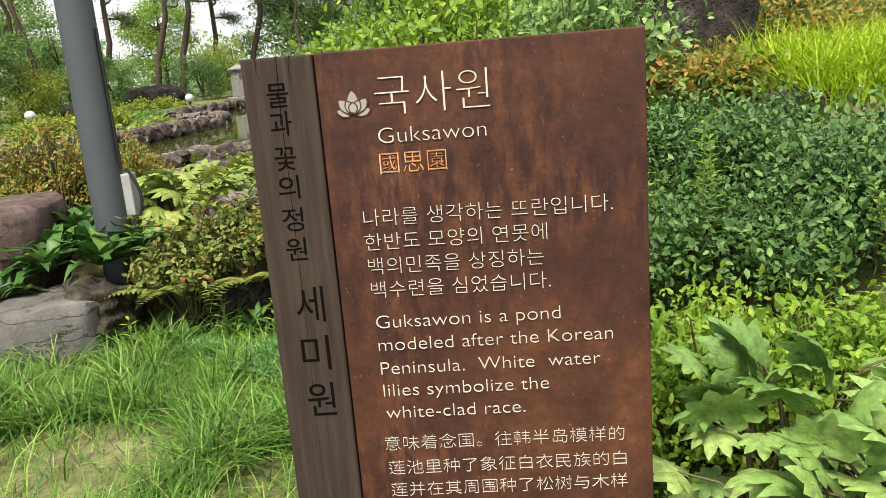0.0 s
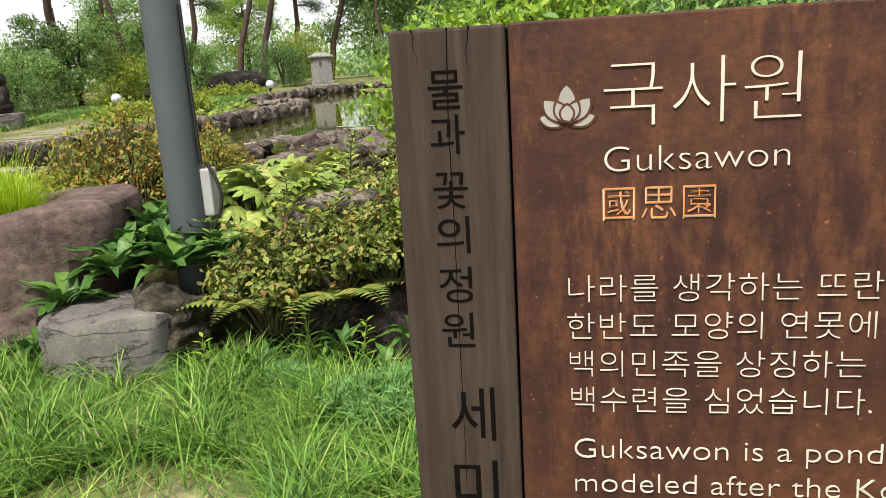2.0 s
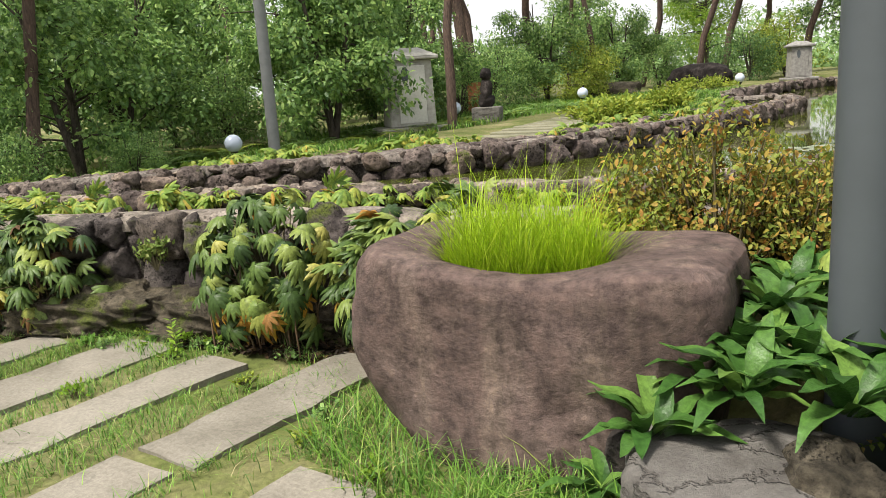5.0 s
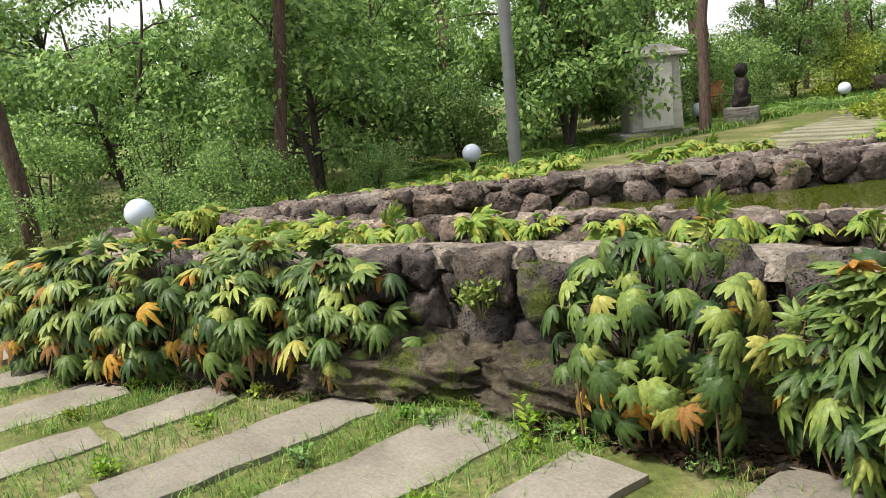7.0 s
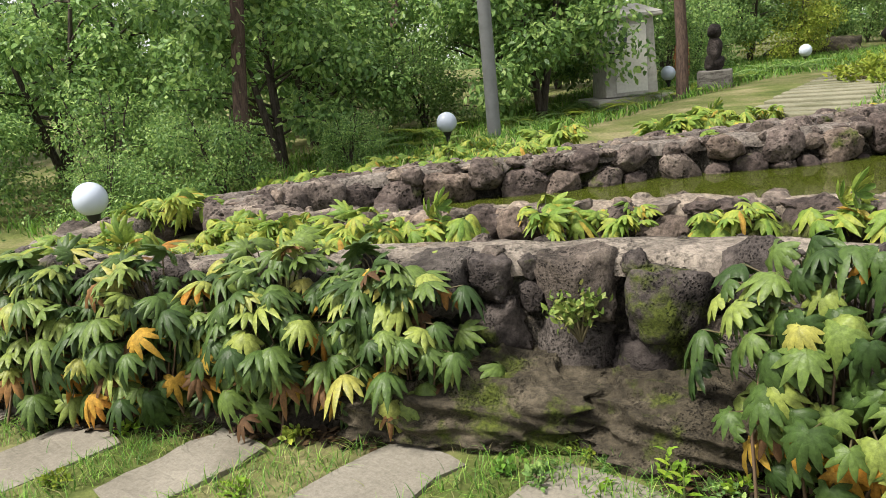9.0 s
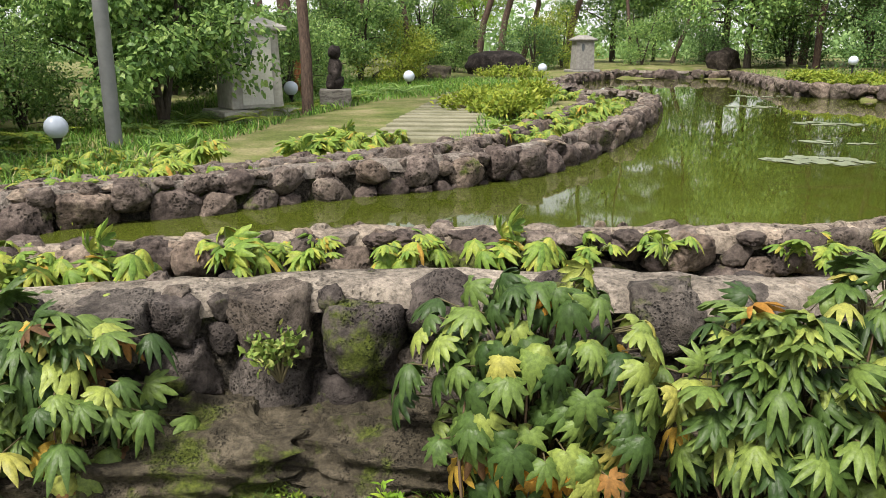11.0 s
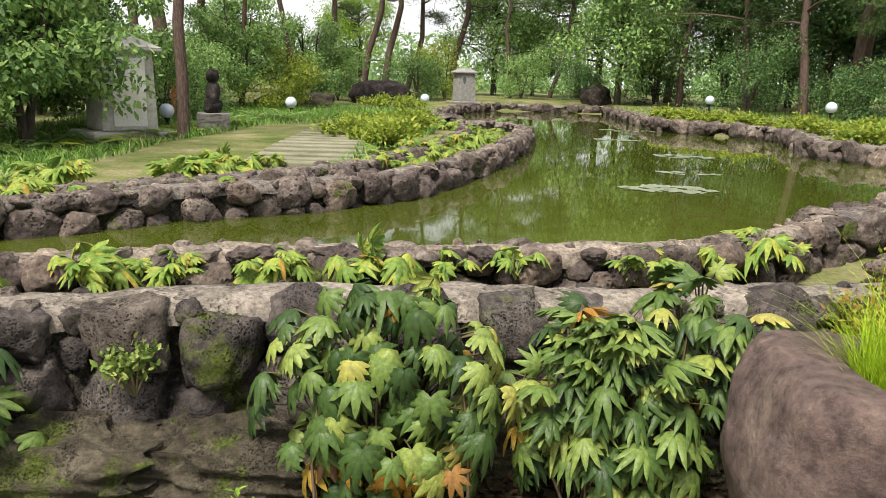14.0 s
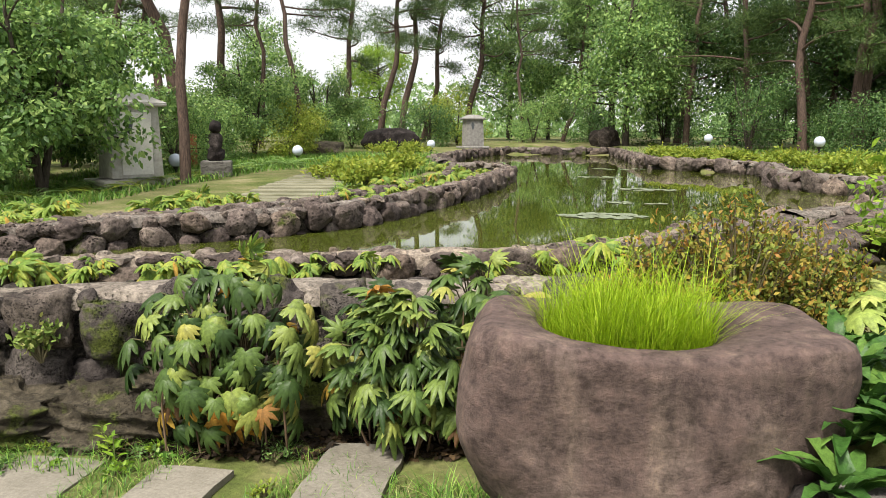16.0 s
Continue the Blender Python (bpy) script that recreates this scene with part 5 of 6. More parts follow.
# these three fill the hollow under the shrubs; its shade is in their colour
rock("edging_rock", (-1.2, 4.3, 0.12), (0.6, 0.45, 0.5), 11, DARKROCK, "rock under the shrubs, hollow's shade put into its dark colour", 0.1)
rock("edging_rock", (-0.8, 4.3, 0.06), (0.55, 0.35, 0.36), 25, DARKROCK, "rock at the edge of the grass, hollow's shade put into its dark colour", 0.3)
rock("edging_rock", (-0.25, 4.32, 0.08), (0.55, 0.36, 0.4), 26, DARKROCK, "rock at the edge of the grass, hollow's shade put into its dark colour", 0.8)
rock("standing_rock", (0.62, 4.9, 0.9), (0.5, 0.4, 1.1), 13, DARKROCK, "dark brown upright craggy rock", 0.3, layered=0.05)
rock("standing_rock", (2.25, 6.6, 1.42), (1.0, 0.8, 1.3), 15, DARKROCK, "black craggy ornamental rock above the bank", 0.1, layered=0.06)
rock("bank_rock", (3.1, 4.4, 0.75), (0.8, 0.5, 0.45), 17, DARKROCK, "dark rock in the planted bank", 0.4)
rock("bank_rock", (2.3, 4.7, 0.9), (0.5, 0.4, 0.35), 18, LEDGE, "brown mossy rock in the planted bank", 0.9)
rock("boulder", (-10.6, 31.0, 1.0), (2.3, 1.4, 1.2), 20, DARKROCK, "large dark rounded boulder at the pond's end", 0.2)
rock("boulder", (-2.1, 38.0, 1.0), (1.5, 1.1, 1.3), 22, DARKROCK, "dark craggy boulder on the far bank", 0.9)
rock("rock_mound", (-12.2, 26.0, 0.7), (2.6, 1.6, 1.0), 24, LEDGE, "brown rocky mound under the trees", 0.3)


# ---- things: monuments, lamps ----
def monument(at, turn, k, label, stone=GRANITE):
    root = thing("stone_monument", at, label, "monument", turn=turn)
    root.scale = (k, k, k)
    for name, w, d, z0, z1, bev in (("footing", 1.06, 0.88, -0.2, 0.08, 0.02), ("plinth", 1.24, 1.02, 0.08, 0.19, 0.03), ("body", 0.84, 0.64, 0.2, 1.36, 0.015), ("cornice", 1.0, 0.8, 1.36, 1.42, 0.02)):
        bm = bmesh.new()
        box(bm, 0, 0, (z0 + z1) / 2, w, d, z1 - z0, bev)
        if name == "body":
            for q in bm.verts:
                if q.co.z > 1:
                    q.co.x *= 0.92
                    q.co.y *= 0.92
        part(name, from_bm(name, bm), stone, root)
    v = [(-0.5, -0.4, 1.42), (0.5, -0.4, 1.42), (0.5, 0.4, 1.42), (-0.5, 0.4, 1.42), (-0.22, -0.06, 1.58), (0.22, -0.06, 1.58), (0.22, 0.06, 1.58), (-0.22, 0.06, 1.58)]
    part("roof", quick("roof", v, np.array([(0, 1, 5, 4), (1, 2, 6, 5), (2, 3, 7, 6), (3, 0, 4, 7), (4, 5, 6, 7)])), stone, root)
    bm = bmesh.new()
    box(bm, 0, -0.312, 0.76, 0.5, 0.03, 1.0, 0.006)
    part("tablet", from_bm("tablet", bm), PALE_STONE if stone is GRANITE else stone, root, "smooth inscription tablet")
    bm = bmesh.new()
    ring = []
    for i in range(20):
        a = 2 * math.pi * i / 20
        r = 0.085 * (1 - 0.25 * math.cos(a))
        ring.append(bm.verts.new((r * 0.8 * math.sin(a) - 0.12, -0.3285, 1.08 - 0.16 * math.cos(a))))
    bm.faces.new(ring)
    part("inlay", from_bm("inlay", bm), POLE, root, "dark oval inlay")
    return root


monument((-11.85, 15.1, 0.38), radians(52), 1.18, "pale granite monument with roof and inscription tablet")
monument((-7.6, 33.0, 0.74), radians(28), 0.92, "grey weathered granite monument on the far bank", OLD_GRANITE)


def globe(x, y, z, g):
    root = thing("globe_lamp", (x, y, g), "white globe garden lamp on short dark post", "lamp", "globe lamps round the pond")
    bm = bmesh.new()
    bmesh.ops.create_uvsphere(bm, u_segments=24, v_segments=16, radius=0.15, matrix=Matrix.Translation((0, 0, z - g)))
    part("globe", from_bm("globe", bm, True), GLOBE, root)
    part("post", quick("post", *tube([(0, 0, -0.1), (0, 0, z - g - 0.2)], (0.03, 0.03), 10), True), BLACK, root)
    part("collar", quick("collar", *tube([(0, 0, z - g - 0.2), (0, 0, z - g - 0.12)], (0.045, 0.07), 14), True), BLACK, root)


for x, y, z in ((-12.04, 10.45, 0.68), (-12.0, 17.05, 0.88), (-11.0, 21.9, 0.98), (-8.4, 28.1, 1.07), (1.16, 29.4, 1.29), (3.33, 24.3, 1.25), (-11.1, 4.87, 0.66)):
    globe(x, y, z, min(z - 0.3, float(height(x, y))))


def statue():
    bm = bmesh.new()
    for x, y, z, sx, sy, sz in ((0, 0, 0.14, 0.34, 0.34, 0.32), (0, 0, 0.42, 0.26, 0.28, 0.4), (0, -0.04, 0.72, 0.24, 0.26, 0.26), (0, -0.14, 0.32, 0.14, 0.14, 0.4)):
        bmesh.ops.create_icosphere(bm, subdivisions=3, radius=0.5, matrix=Matrix.LocRotScale((x, y, z), None, (sx * 1.35, sy * 1.35, sz * 1.12)))
    for q in bm.verts:
        q.co.x, q.co.y = q.co.x * 0.8, q.co.y * 0.8
        q.co += q.co.normalized() * 0.06 * noise.noise(q.co * 9)
    ob = new("statue", from_bm("statue", bm, True))
    ob.data.materials.append(DARKROCK)
    ob.location, ob.rotation_euler = (-10.75, 16.5, 0.88), (0, 0, 0.4)
    tagged(ob, "small dark weathered stone guardian statue", "statue")
    bm = bmesh.new()
    box(bm, 0, 0, 0, 0.62, 0.55, 0.4, 0.02)
    p = new("pedestal", from_bm("pedestal", bm))
    p.data.materials.append(GREYROCK)
    p.location, p.rotation_euler = (-10.75, 16.5, 0.7), (0, 0, 0.4)
    tagged(p, "low grey stone pedestal under the statue", "pedestal")


statue()
part_root = thing("grey_pole", (-11.5, 10.87, 0.3), "slim grey metal pole beside the trees", "pole")
part("shaft", quick("shaft", *tube([(0, 0, 0), (0, 0, 2), (0, 0, 5)], (0.1, 0.095, 0.09), 20), True), plain("mid_grey_metal", (0.16, 0.165, 0.165), 0.5), part_root)
bm = bmesh.new()
box(bm, 0, 0, 0.45, 0.3, 0.25, 0.9, 0.03)
rp = new("terracotta_pillar", from_bm("terracotta_pillar", bm))
rp.data.materials.append(TERRACOTTA)
rp.location = (-12.7, 19.0, 0.55)
tagged(rp, "orange terracotta pillar among the trees", "pillar")


# ---- things: lilies ----
def lily_group(x, y, n, rx, ry, seed):
    r = np.random.default_rng(seed)
    root = thing("water_lily", (x, y, WATER_Z), "cluster of grey-green water lily pads", "water lily", "water lilies")
    bm = bmesh.new()
    ring = [bm.verts.new((0, 0, 0.001))] + [bm.verts.new((math.cos(a), math.sin(a), 0.03 * math.sin(3 * a))) for a in np.linspace(0.25, 6.03, 13)]
    for i in range(1, 13):
        bm.faces.new((ring[0], ring[i], ring[i + 1]))
    pad = from_bm("pad", bm)
    for i in range(n):
        a, q = r.uniform(0, 6.28), math.sqrt(r.random())
        part("pad", pad, LILY, root, m=Matrix.LocRotScale((rx * q * math.cos(a), ry * q * math.sin(a), 0.006 + 0.004 * i / n), Euler((0, 0, r.uniform(0, 6.28))), (s := r.uniform(0.06, 0.11), s, s)))


lily_group(-2.88, 10.9, 40, 0.5, 0.3, 1)
lily_group(-1.99, 15.4, 30, 0.5, 0.3, 2)
lily_group(-2.8, 19.1, 26, 0.5, 0.3, 3)
lily_group(-2.4, 12.7, 8, 0.4, 0.2, 4)
lily_group(-2.15, 23.0, 20, 0.7, 0.4, 5)

# ---- things: large-leaved plants along the front wall ----
L_PALM = "large drooping hand-shaped leaves, some orange, against the wall"
palmate_plant((-4.85, 4.82, 0.0), 0.5, 0.42, 0.86, 165, 0.104, L_PALM, 1, (0.1, -1), drop=1.25, dry=0.07)
palmate_plant((-4.02, 4.98, 0.0), 0.42, 0.36, 0.78, 150, 0.104, L_PALM, 2, (0.1, -1), drop=0.35, side=0.6)
palmate_plant((-3.66, 5.2, 0.2), 0.34, 0.3, 0.7, 46, 0.11, L_PALM, 3, (0, -1), drop=0.4, dry=0.02)
for i, (x, y, h) in enumerate(((-6.62, 4.42, 0.74), (-7.1, 4.12, 0.8), (-7.65, 3.8, 0.8), (-8.2, 3.55, 0.8), (-8.75, 3.42, 0.74), (-9.25, 3.6, 0.64))):
    palmate_plant((x, y, 0.0), 0.5, 0.42, h, 145, 0.11, L_PALM, 10 + i, (0.35, -1), drop=0.6, dry=0.14)
L_PALE = "broad pale green hand-shaped leaves beside the sign"
for i, (x, y, h, n) in enumerate(((0.92, 1.85, 0.6, 24), (1.02, 1.45, 0.56, 22), (1.35, 1.75, 0.56, 22), (0.98, 1.15, 0.42, 16), (1.55, 1.3, 0.5, 18), (1.25, 1.42, 0.5, 24), (0.86, 1.55, 0.5, 20))):
    palmate_plant((x, y, 0.0), 0.42, 0.42, h, n + 20, 0.118, L_PALE, 30 + i, (-0.3, -1), drop=0.3, side=0.15, group="large-leaved plants by the sign", meshes=PALES, dry=0.02)
L_POLE = "broad yellow-green hand-shaped leaves behind the lamp pole"
for i, (x, y) in enumerate(((-1.75, 5.1), (-1.4, 5.05), (-1.62, 5.5), (-1.15, 5.45), (-1.3, 4.8), (-1.55, 4.75))):
    palmate_plant((x, y, 0.42), 0.3, 0.3, 0.42, 26, 0.14, L_POLE, 40 + i, (0.2, -1), drop=0.5, side=0.3, group="large-leaved plants by the pole", meshes=YELLOWS, dry=0.03)

# young plants on and between the walls
r = np.random.default_rng(77)
inner_line, outer_line = resample(INNER[:11], 0.05), resample(OUTER[:12], 0.05)
for k, (x, z0) in enumerate(((-6.35, 0), (-6.05, 0), (-5.6, 0), (-5.1, 0), (-4.75, 1), (-4.42, 1), (-3.75, 0), (-3.0, 0), (-6.8, 0), (-7.2, 0), (-7.6, 0), (-8.0, 0), (-3.4, 1))):
    y = float(np.interp(-x, -inner_line[:, 0], inner_line[:, 1])) - 0.2
    young_plant(x, y, 0.63, r.uniform(1.0, 1.6), k, r.uniform(0, 6), SPARSE if z0 else SMALL)
for k in range(16):
    x = r.uniform(-9.0, -6.8)
    y = float(np.interp(-x, -outer_line[:, 0], outer_line[:, 1])) + r.uniform(0.1, 0.6)
    young_plant(x, y, 0.56, r.uniform(1.0, 1.6), k, r.uniform(0, 6))
bank_out, bank_in = resample(OUTER[12:], 0.05), resample(INNER[11:24], 0.05)
for k in range(46):
    i = int(len(bank_out) * r.uniform(0.0, 0.98))
    o = bank_out[i]
    j = np.argmin(np.linalg.norm(bank_in - o, axis=1))
    q = o + (bank_in[j] - o) * r.uniform(-0.25, 0.75)
    young_plant(q[0], q[1], 0.55 + 0.05 * r.random(), r.uniform(0.9, 1.9), k, r.uniform(0, 6), SPARSE if k % 4 == 0 else SMALL)
for k in range(30):
    x, y = r.uniform(-11.5, -7.6), 0
    y = 6.0 + (x + 11.5) * 0.95 + r.uniform(-0.2, 1.6)
    young_plant(x, y, float(height(x, y)), r.uniform(1.0, 2.2), k, r.uniform(0, 6))

# ---- things: shrubs ----
for x, y, rx, ry, h, mt, s in ((-0.62, 5.0, 0.4, 0.36, 0.8, OLIVE, 2), (-0.2, 5.1, 0.5, 0.42, 1.0, OCHRE, 3), (0.28, 5.2, 0.48, 0.42, 1.1, OCHRE, 51), (-0.42, 5.55, 0.47, 0.4, 0.95, OCHRE, 52), (0.1, 4.75, 0.42, 0.34, 0.6, OLIVE, 55)):
    shrub("ochre_shrub", (x, y, 0.32), rx, ry, h, mt, "loose shrub with small olive and ochre leaves", 0.034, 84, 36, s, group="shrubs in the bed", spread=0.03)
for x, y, z, rx, ry, h, s in ((-1.33, 4.08, 0.14, 0.32, 0.28, 0.46, 4), (-1.0, 4.2, 0.3, 0.38, 0.36, 0.42, 5), (-0.55, 4.36, 0.46, 0.44, 0.36, 0.46, 56), (-0.1, 4.48, 0.5, 0.42, 0.34, 0.45, 57), (-0.75, 4.16, 0.34, 0.34, 0.26, 0.36, 58), (-0.25, 4.18, 0.38, 0.36, 0.24, 0.36, 59)):
    shrub("nandina_shrub", (x, y, z), rx, ry, h, OLIVE, "spreading shrub of small bronze-green leaves over dark rocks", 0.038, 78, 30, s, low=0.35, droop=0.25, spread=0.03, group="spreading shrubs over the rocks")
shrub("box_shrub", (0.28, 3.75, 0.0), 0.38, 0.34, 0.62, BOXLEAF, "low shrub of oval pale-tipped leaves", 0.046, 70, 36, 6, spread=0.032)
shrub("box_shrub", (0.75, 3.5, 0.1), 0.45, 0.4, 0.6, BOXLEAF, "low shrub of oval pale-tipped leaves", 0.042, 70, 36, 7, spread=0.032)
for x, y, z, rx, ry, h, s in ((-2.8, 5.15, 0.4, 0.34, 0.26, 0.66, 8), (-2.45, 5.15, 0.42, 0.38, 0.3, 0.78, 9), (-2.1, 5.25, 0.42, 0.34, 0.28, 0.68, 10), (-2.2, 5.75, 0.5, 0.36, 0.3, 0.48, 11)):
    shrub("russet_shrub", (x, y, z), rx, ry, h, OCHRE, "russet and ochre shrub behind the stone trough", 0.028, 84, 56, s, group="russet shrubs by the pond", spread=0.032)
for x, y, rx, ry, h, s in ((0.3, 6.6, 0.9, 0.8, 1.6, 12), (1.2, 6.0, 0.9, 0.8, 1.5, 13), (-0.55, 6.9, 0.6, 0.5, 1.25, 14), (1.9, 7.6, 1.1, 0.9, 1.6, 15), (0.9, 7.6, 0.9, 0.8, 1.7, 54)):
    shrub("bright_shrub", (x, y, 0.5), rx, ry, h, MIDGREEN if s in (13, 15, 54) else BRIGHT, "tall bright green leafy shrub", 0.075, 64, 75, s, group="bright shrubs above the bed", spread=0.12)
for x, y, z, rx, ry, h, s in ((1.25, 3.1, 0.25, 0.5, 0.45, 0.6, 16), (1.9, 3.3, 0.4, 0.6, 0.5, 0.6, 17), (1.5, 3.9, 0.55, 0.6, 0.5, 0.55, 18), (2.5, 3.6, 0.5, 0.6, 0.5, 0.55, 19), (2.9, 3.0, 0.35, 0.6, 0.5, 0.6, 20)):
    shrub("dark_shrub", (x, y, z), rx, ry, h, HEDGE, "dense dark green small-leaved trailing shrub on the bank", 0.034, 70, 130, s, low=0.3, group="dark trailing shrubs")
for x, y, rx, ry, h, s in ((0.95, 2.35, 0.4, 0.35, 0.55, 21), (1.5, 2.3, 0.45, 0.35, 0.55, 22), (2.0, 2.4, 0.45, 0.35, 0.5, 23), (1.2, 2.1, 0.4, 0.3, 0.62, 24), (0.8, 2.15, 0.3, 0.3, 0.6, 25)):
    shrub("yellow_shrub", (x, y, 0.02), rx, ry, h, BRIGHT, "low yellow-green fine-leaved shrub", 0.03, 50, 90, s, group="yellow-green low shrubs")
for x, y, rx, ry, h, s in ((3.4, 7.2, 1.1, 0.8, 0.85, 24), (5.0, 7.6, 1.2, 0.8, 0.95, 25), (2.0, 5.4, 0.5, 0.4, 0.45, 26)):
    shrub("russet_shrub", (x, y, float(height(x, y))), rx, ry, h, OCHRE, "russet shrub on the upper bank", 0.06, 50, 70, s, group="russet shrubs on the bank")
shrub("wall_sprig", (-5.85, 4.7, 0.36), 0.15, 0.08, 0.26, BOXLEAF, "small sprig growing from the wall joint", 0.034, 16, 24, 27, spread=0.03)
for k, (x, y, rr, s) in enumerate(((-0.64, 3.3, 0.22, 31), (-0.22, 3.42, 0.17, 32), (-1.15, 3.62, 0.1, 33))):
    shrub("juniper", (x, y, 0.0), rr * 1.2, rr, 0.2 if k < 2 else 0.12, BLUEGREEN, "low blue-green juniper cushion in the grass", 0.032, 90, 150, s, low=0.5, spread=0.035, thin=0.3, group="juniper cushions", card=True)
for x, y, rx, ry, h, s in ((-9.2, 26.5, 1.2, 0.8, 0.4, 41), (-7.6, 15.8, 0.7, 1.2, 0.45, 42), (-6.9, 17.2, 0.5, 0.8, 0.4, 43), (-6.75, 14.2, 0.45, 0.9, 0.42, 47), (-0.2, 23.6, 0.8, 0.5, 0.3, 44), (3.0, 20.5, 0.8, 0.5, 0.4, 45), (2.6, 16, 0.9, 0.7, 0.5, 46), (0.6, 22.6, 0.9, 0.5, 0.35, 48), (1.9, 21.4, 0.8, 0.5, 0.35, 49), (-0.6, 25.5, 0.7, 0.6, 0.35, 50), (2.2, 18.6, 0.6, 0.9, 0.4, 53)):
    shrub("ground_cover", (x, y, float(height(x, y))), rx, ry, h, YELLOWGREEN, "low spreading yellow-green ground cover plant", 0.09, 50, 50, s, group="ground cover plants", card=True)



def sprig(x, y, z, hgt, seed, leaf=0.07, material=BRIGHT, label="upright sprig with paired pointed leaves", lean=(0, 0), group="upright sprigs"):
    r = np.random.default_rng(seed)
    root = thing("leafy_sprig", (x, y, z), label, "plant", group)
    c = np.stack([np.linspace(0, r.normal(0, 0.08), 8) * hgt * 3, np.linspace(0, r.normal(0, 0.05), 8) * hgt * 3, np.linspace(0, hgt, 8)], 1)
    q = np.linspace(0, 1, 8) ** 2
    c += np.stack([q * lean[0], q * lean[1], -q * 0.45 * math.hypot(*lean)], 1)
    part("stem", quick("stem", *tube(c, np.linspace(0.004, 0.002, 8), 4)), GREENSTEM, root)
    k = np.linspace(0.25, 1, int(hgt / 0.03))
    a = np.arange(len(k)) * 1.7
    at = np.stack([np.interp(k, np.linspace(0, 1, 8), c[:, j]) for j in range(3)], 1)
    d = np.stack([np.cos(a), np.sin(a), np.full(len(k), 0.45)], 1)
    at, d = np.concatenate([at, at]), np.concatenate([d, d * np.array([-1, -1, 1])])
    v, f = scatter(LEAF_V * np.array([0.7, 1, 1]), LEAF_F, at, frames(d, np.tile((0, 0, 1.0), (len(at), 1))), leaf * (1.15 - 0.5 * np.concatenate([k, k])))
    part("foliage", quick("foliage", v, f), material, root)


for k, (x, y, z, h) in enumerate(((-0.12, 4.1, 0.35, 0.42), (0.02, 4.15, 0.35, 0.36), (-0.45, 4.05, 0.3, 0.3), (-0.05, 4.05, 0.5, 0.4), (-0.72, 4.1, 0.45, 0.42), (-1.1, 3.85, 0.05, 0.26), (-0.85, 3.8, 0.05, 0.22), (-1.55, 3.75, 0.05, 0.2), (1.05, 2.9, 0.35, 0.75), (1.15, 3.0, 0.4, 0.6), (1.0, 3.3, 0.5, 0.9), (1.8, 2.8, 0.3, 0.5), (-5.3, 4.42, 0.02, 0.16), (-5.24, 4.36, 0.02, 0.14))):
    sprig(x, y, z, h, 200 + k)

sr = np.random.default_rng(611)
for k in range(40):
    x = sr.uniform(-1.45, 0.35)
    y = 4.05 + 0.25 * (x + 1.45) + sr.uniform(0, 0.75)
    a = sr.normal(-1.57, 0.9)
    sprig(x, y, 0.42 + 0.22 * (y - 4.0) + sr.uniform(0, 0.1), sr.uniform(0.28, 0.55), 700 + k, sr.uniform(0.055, 0.085), (OLIVE, YELLOWGREEN, BOXLEAF, OCHRE)[k % 4], "arching spray of small pointed leaves over the bed", (0.3 * math.cos(a), 0.3 * math.sin(a)), "arching sprays in the bed")

# ---- things: rosettes, ferns ----
for x, y, z, n, size, s in ((-2.06, 4.08, 0.44, 12, 0.25, 1), (-1.78, 4.1, 0.44, 13, 0.28, 2), (-2.1, 4.32, 0.46, 14, 0.28, 3), (-2.08, 4.58, 0.52, 14, 0.27, 4), (-2.3, 3.98, 0.3, 13, 0.25, 5), (-1.9, 4.8, 0.52, 12, 0.26, 6), (-2.45, 3.92, 0.1, 10, 0.2, 7), (-2.1, 4.85, 0.54, 12, 0.25, 8), (-1.62, 4.3, 0.46, 10, 0.24, 9), (-1.92, 4.3, 0.48, 12, 0.26, 10), (-2.2, 4.2, 0.4, 12, 0.25, 11)):
    rosette(x, y, z, n, size, s)
for k, (x, y, h) in enumerate(((-0.62, 3.84, 0.14), (-0.36, 3.8, 0.1), (-0.95, 3.82, 0.12), (-0.12, 3.8, 0.16), (-1.3, 3.74, 0.08), (-0.75, 3.72, 0.06), (-0.5, 3.95, 0.26), (-0.2, 3.95, 0.24))):
    rosette(x, y, h, 7, 0.15, 60 + k, "dark green broad-leaved seedling under the shrubs")
rock("dark_stone", (-2.32, 4.02, 0.2), (0.26, 0.22, 0.26), 40, DARKROCK, "small dark rounded stone among the rosettes")
for x, y, n, size, s in ((-1.4, 3.98, 7, 0.4, 1), (-0.95, 4.05, 6, 0.42, 2), (-1.15, 4.16, 7, 0.42, 41), (-1.6, 4.5, 10, 0.42, 12), (-1.45, 4.35, 9, 0.42, 13), (-1.2, 4.65, 9, 0.4, 14), (-12.4, 13.9, 9, 0.9, 3), (-12.8, 9.6, 9, 0.8, 4), (-11.3, 18.2, 9, 0.8, 5), (-10.4, 19.6, 9, 0.8, 6), (1.8, 12.2, 9, 0.9, 7), (-13.4, 10.8, 9, 0.9, 8)):
    fern((x, y, float(height(x, y)) + (0.3 if y < 5 else 0)), n, size, s, OLIVE if y < 5 else MIDGREEN)

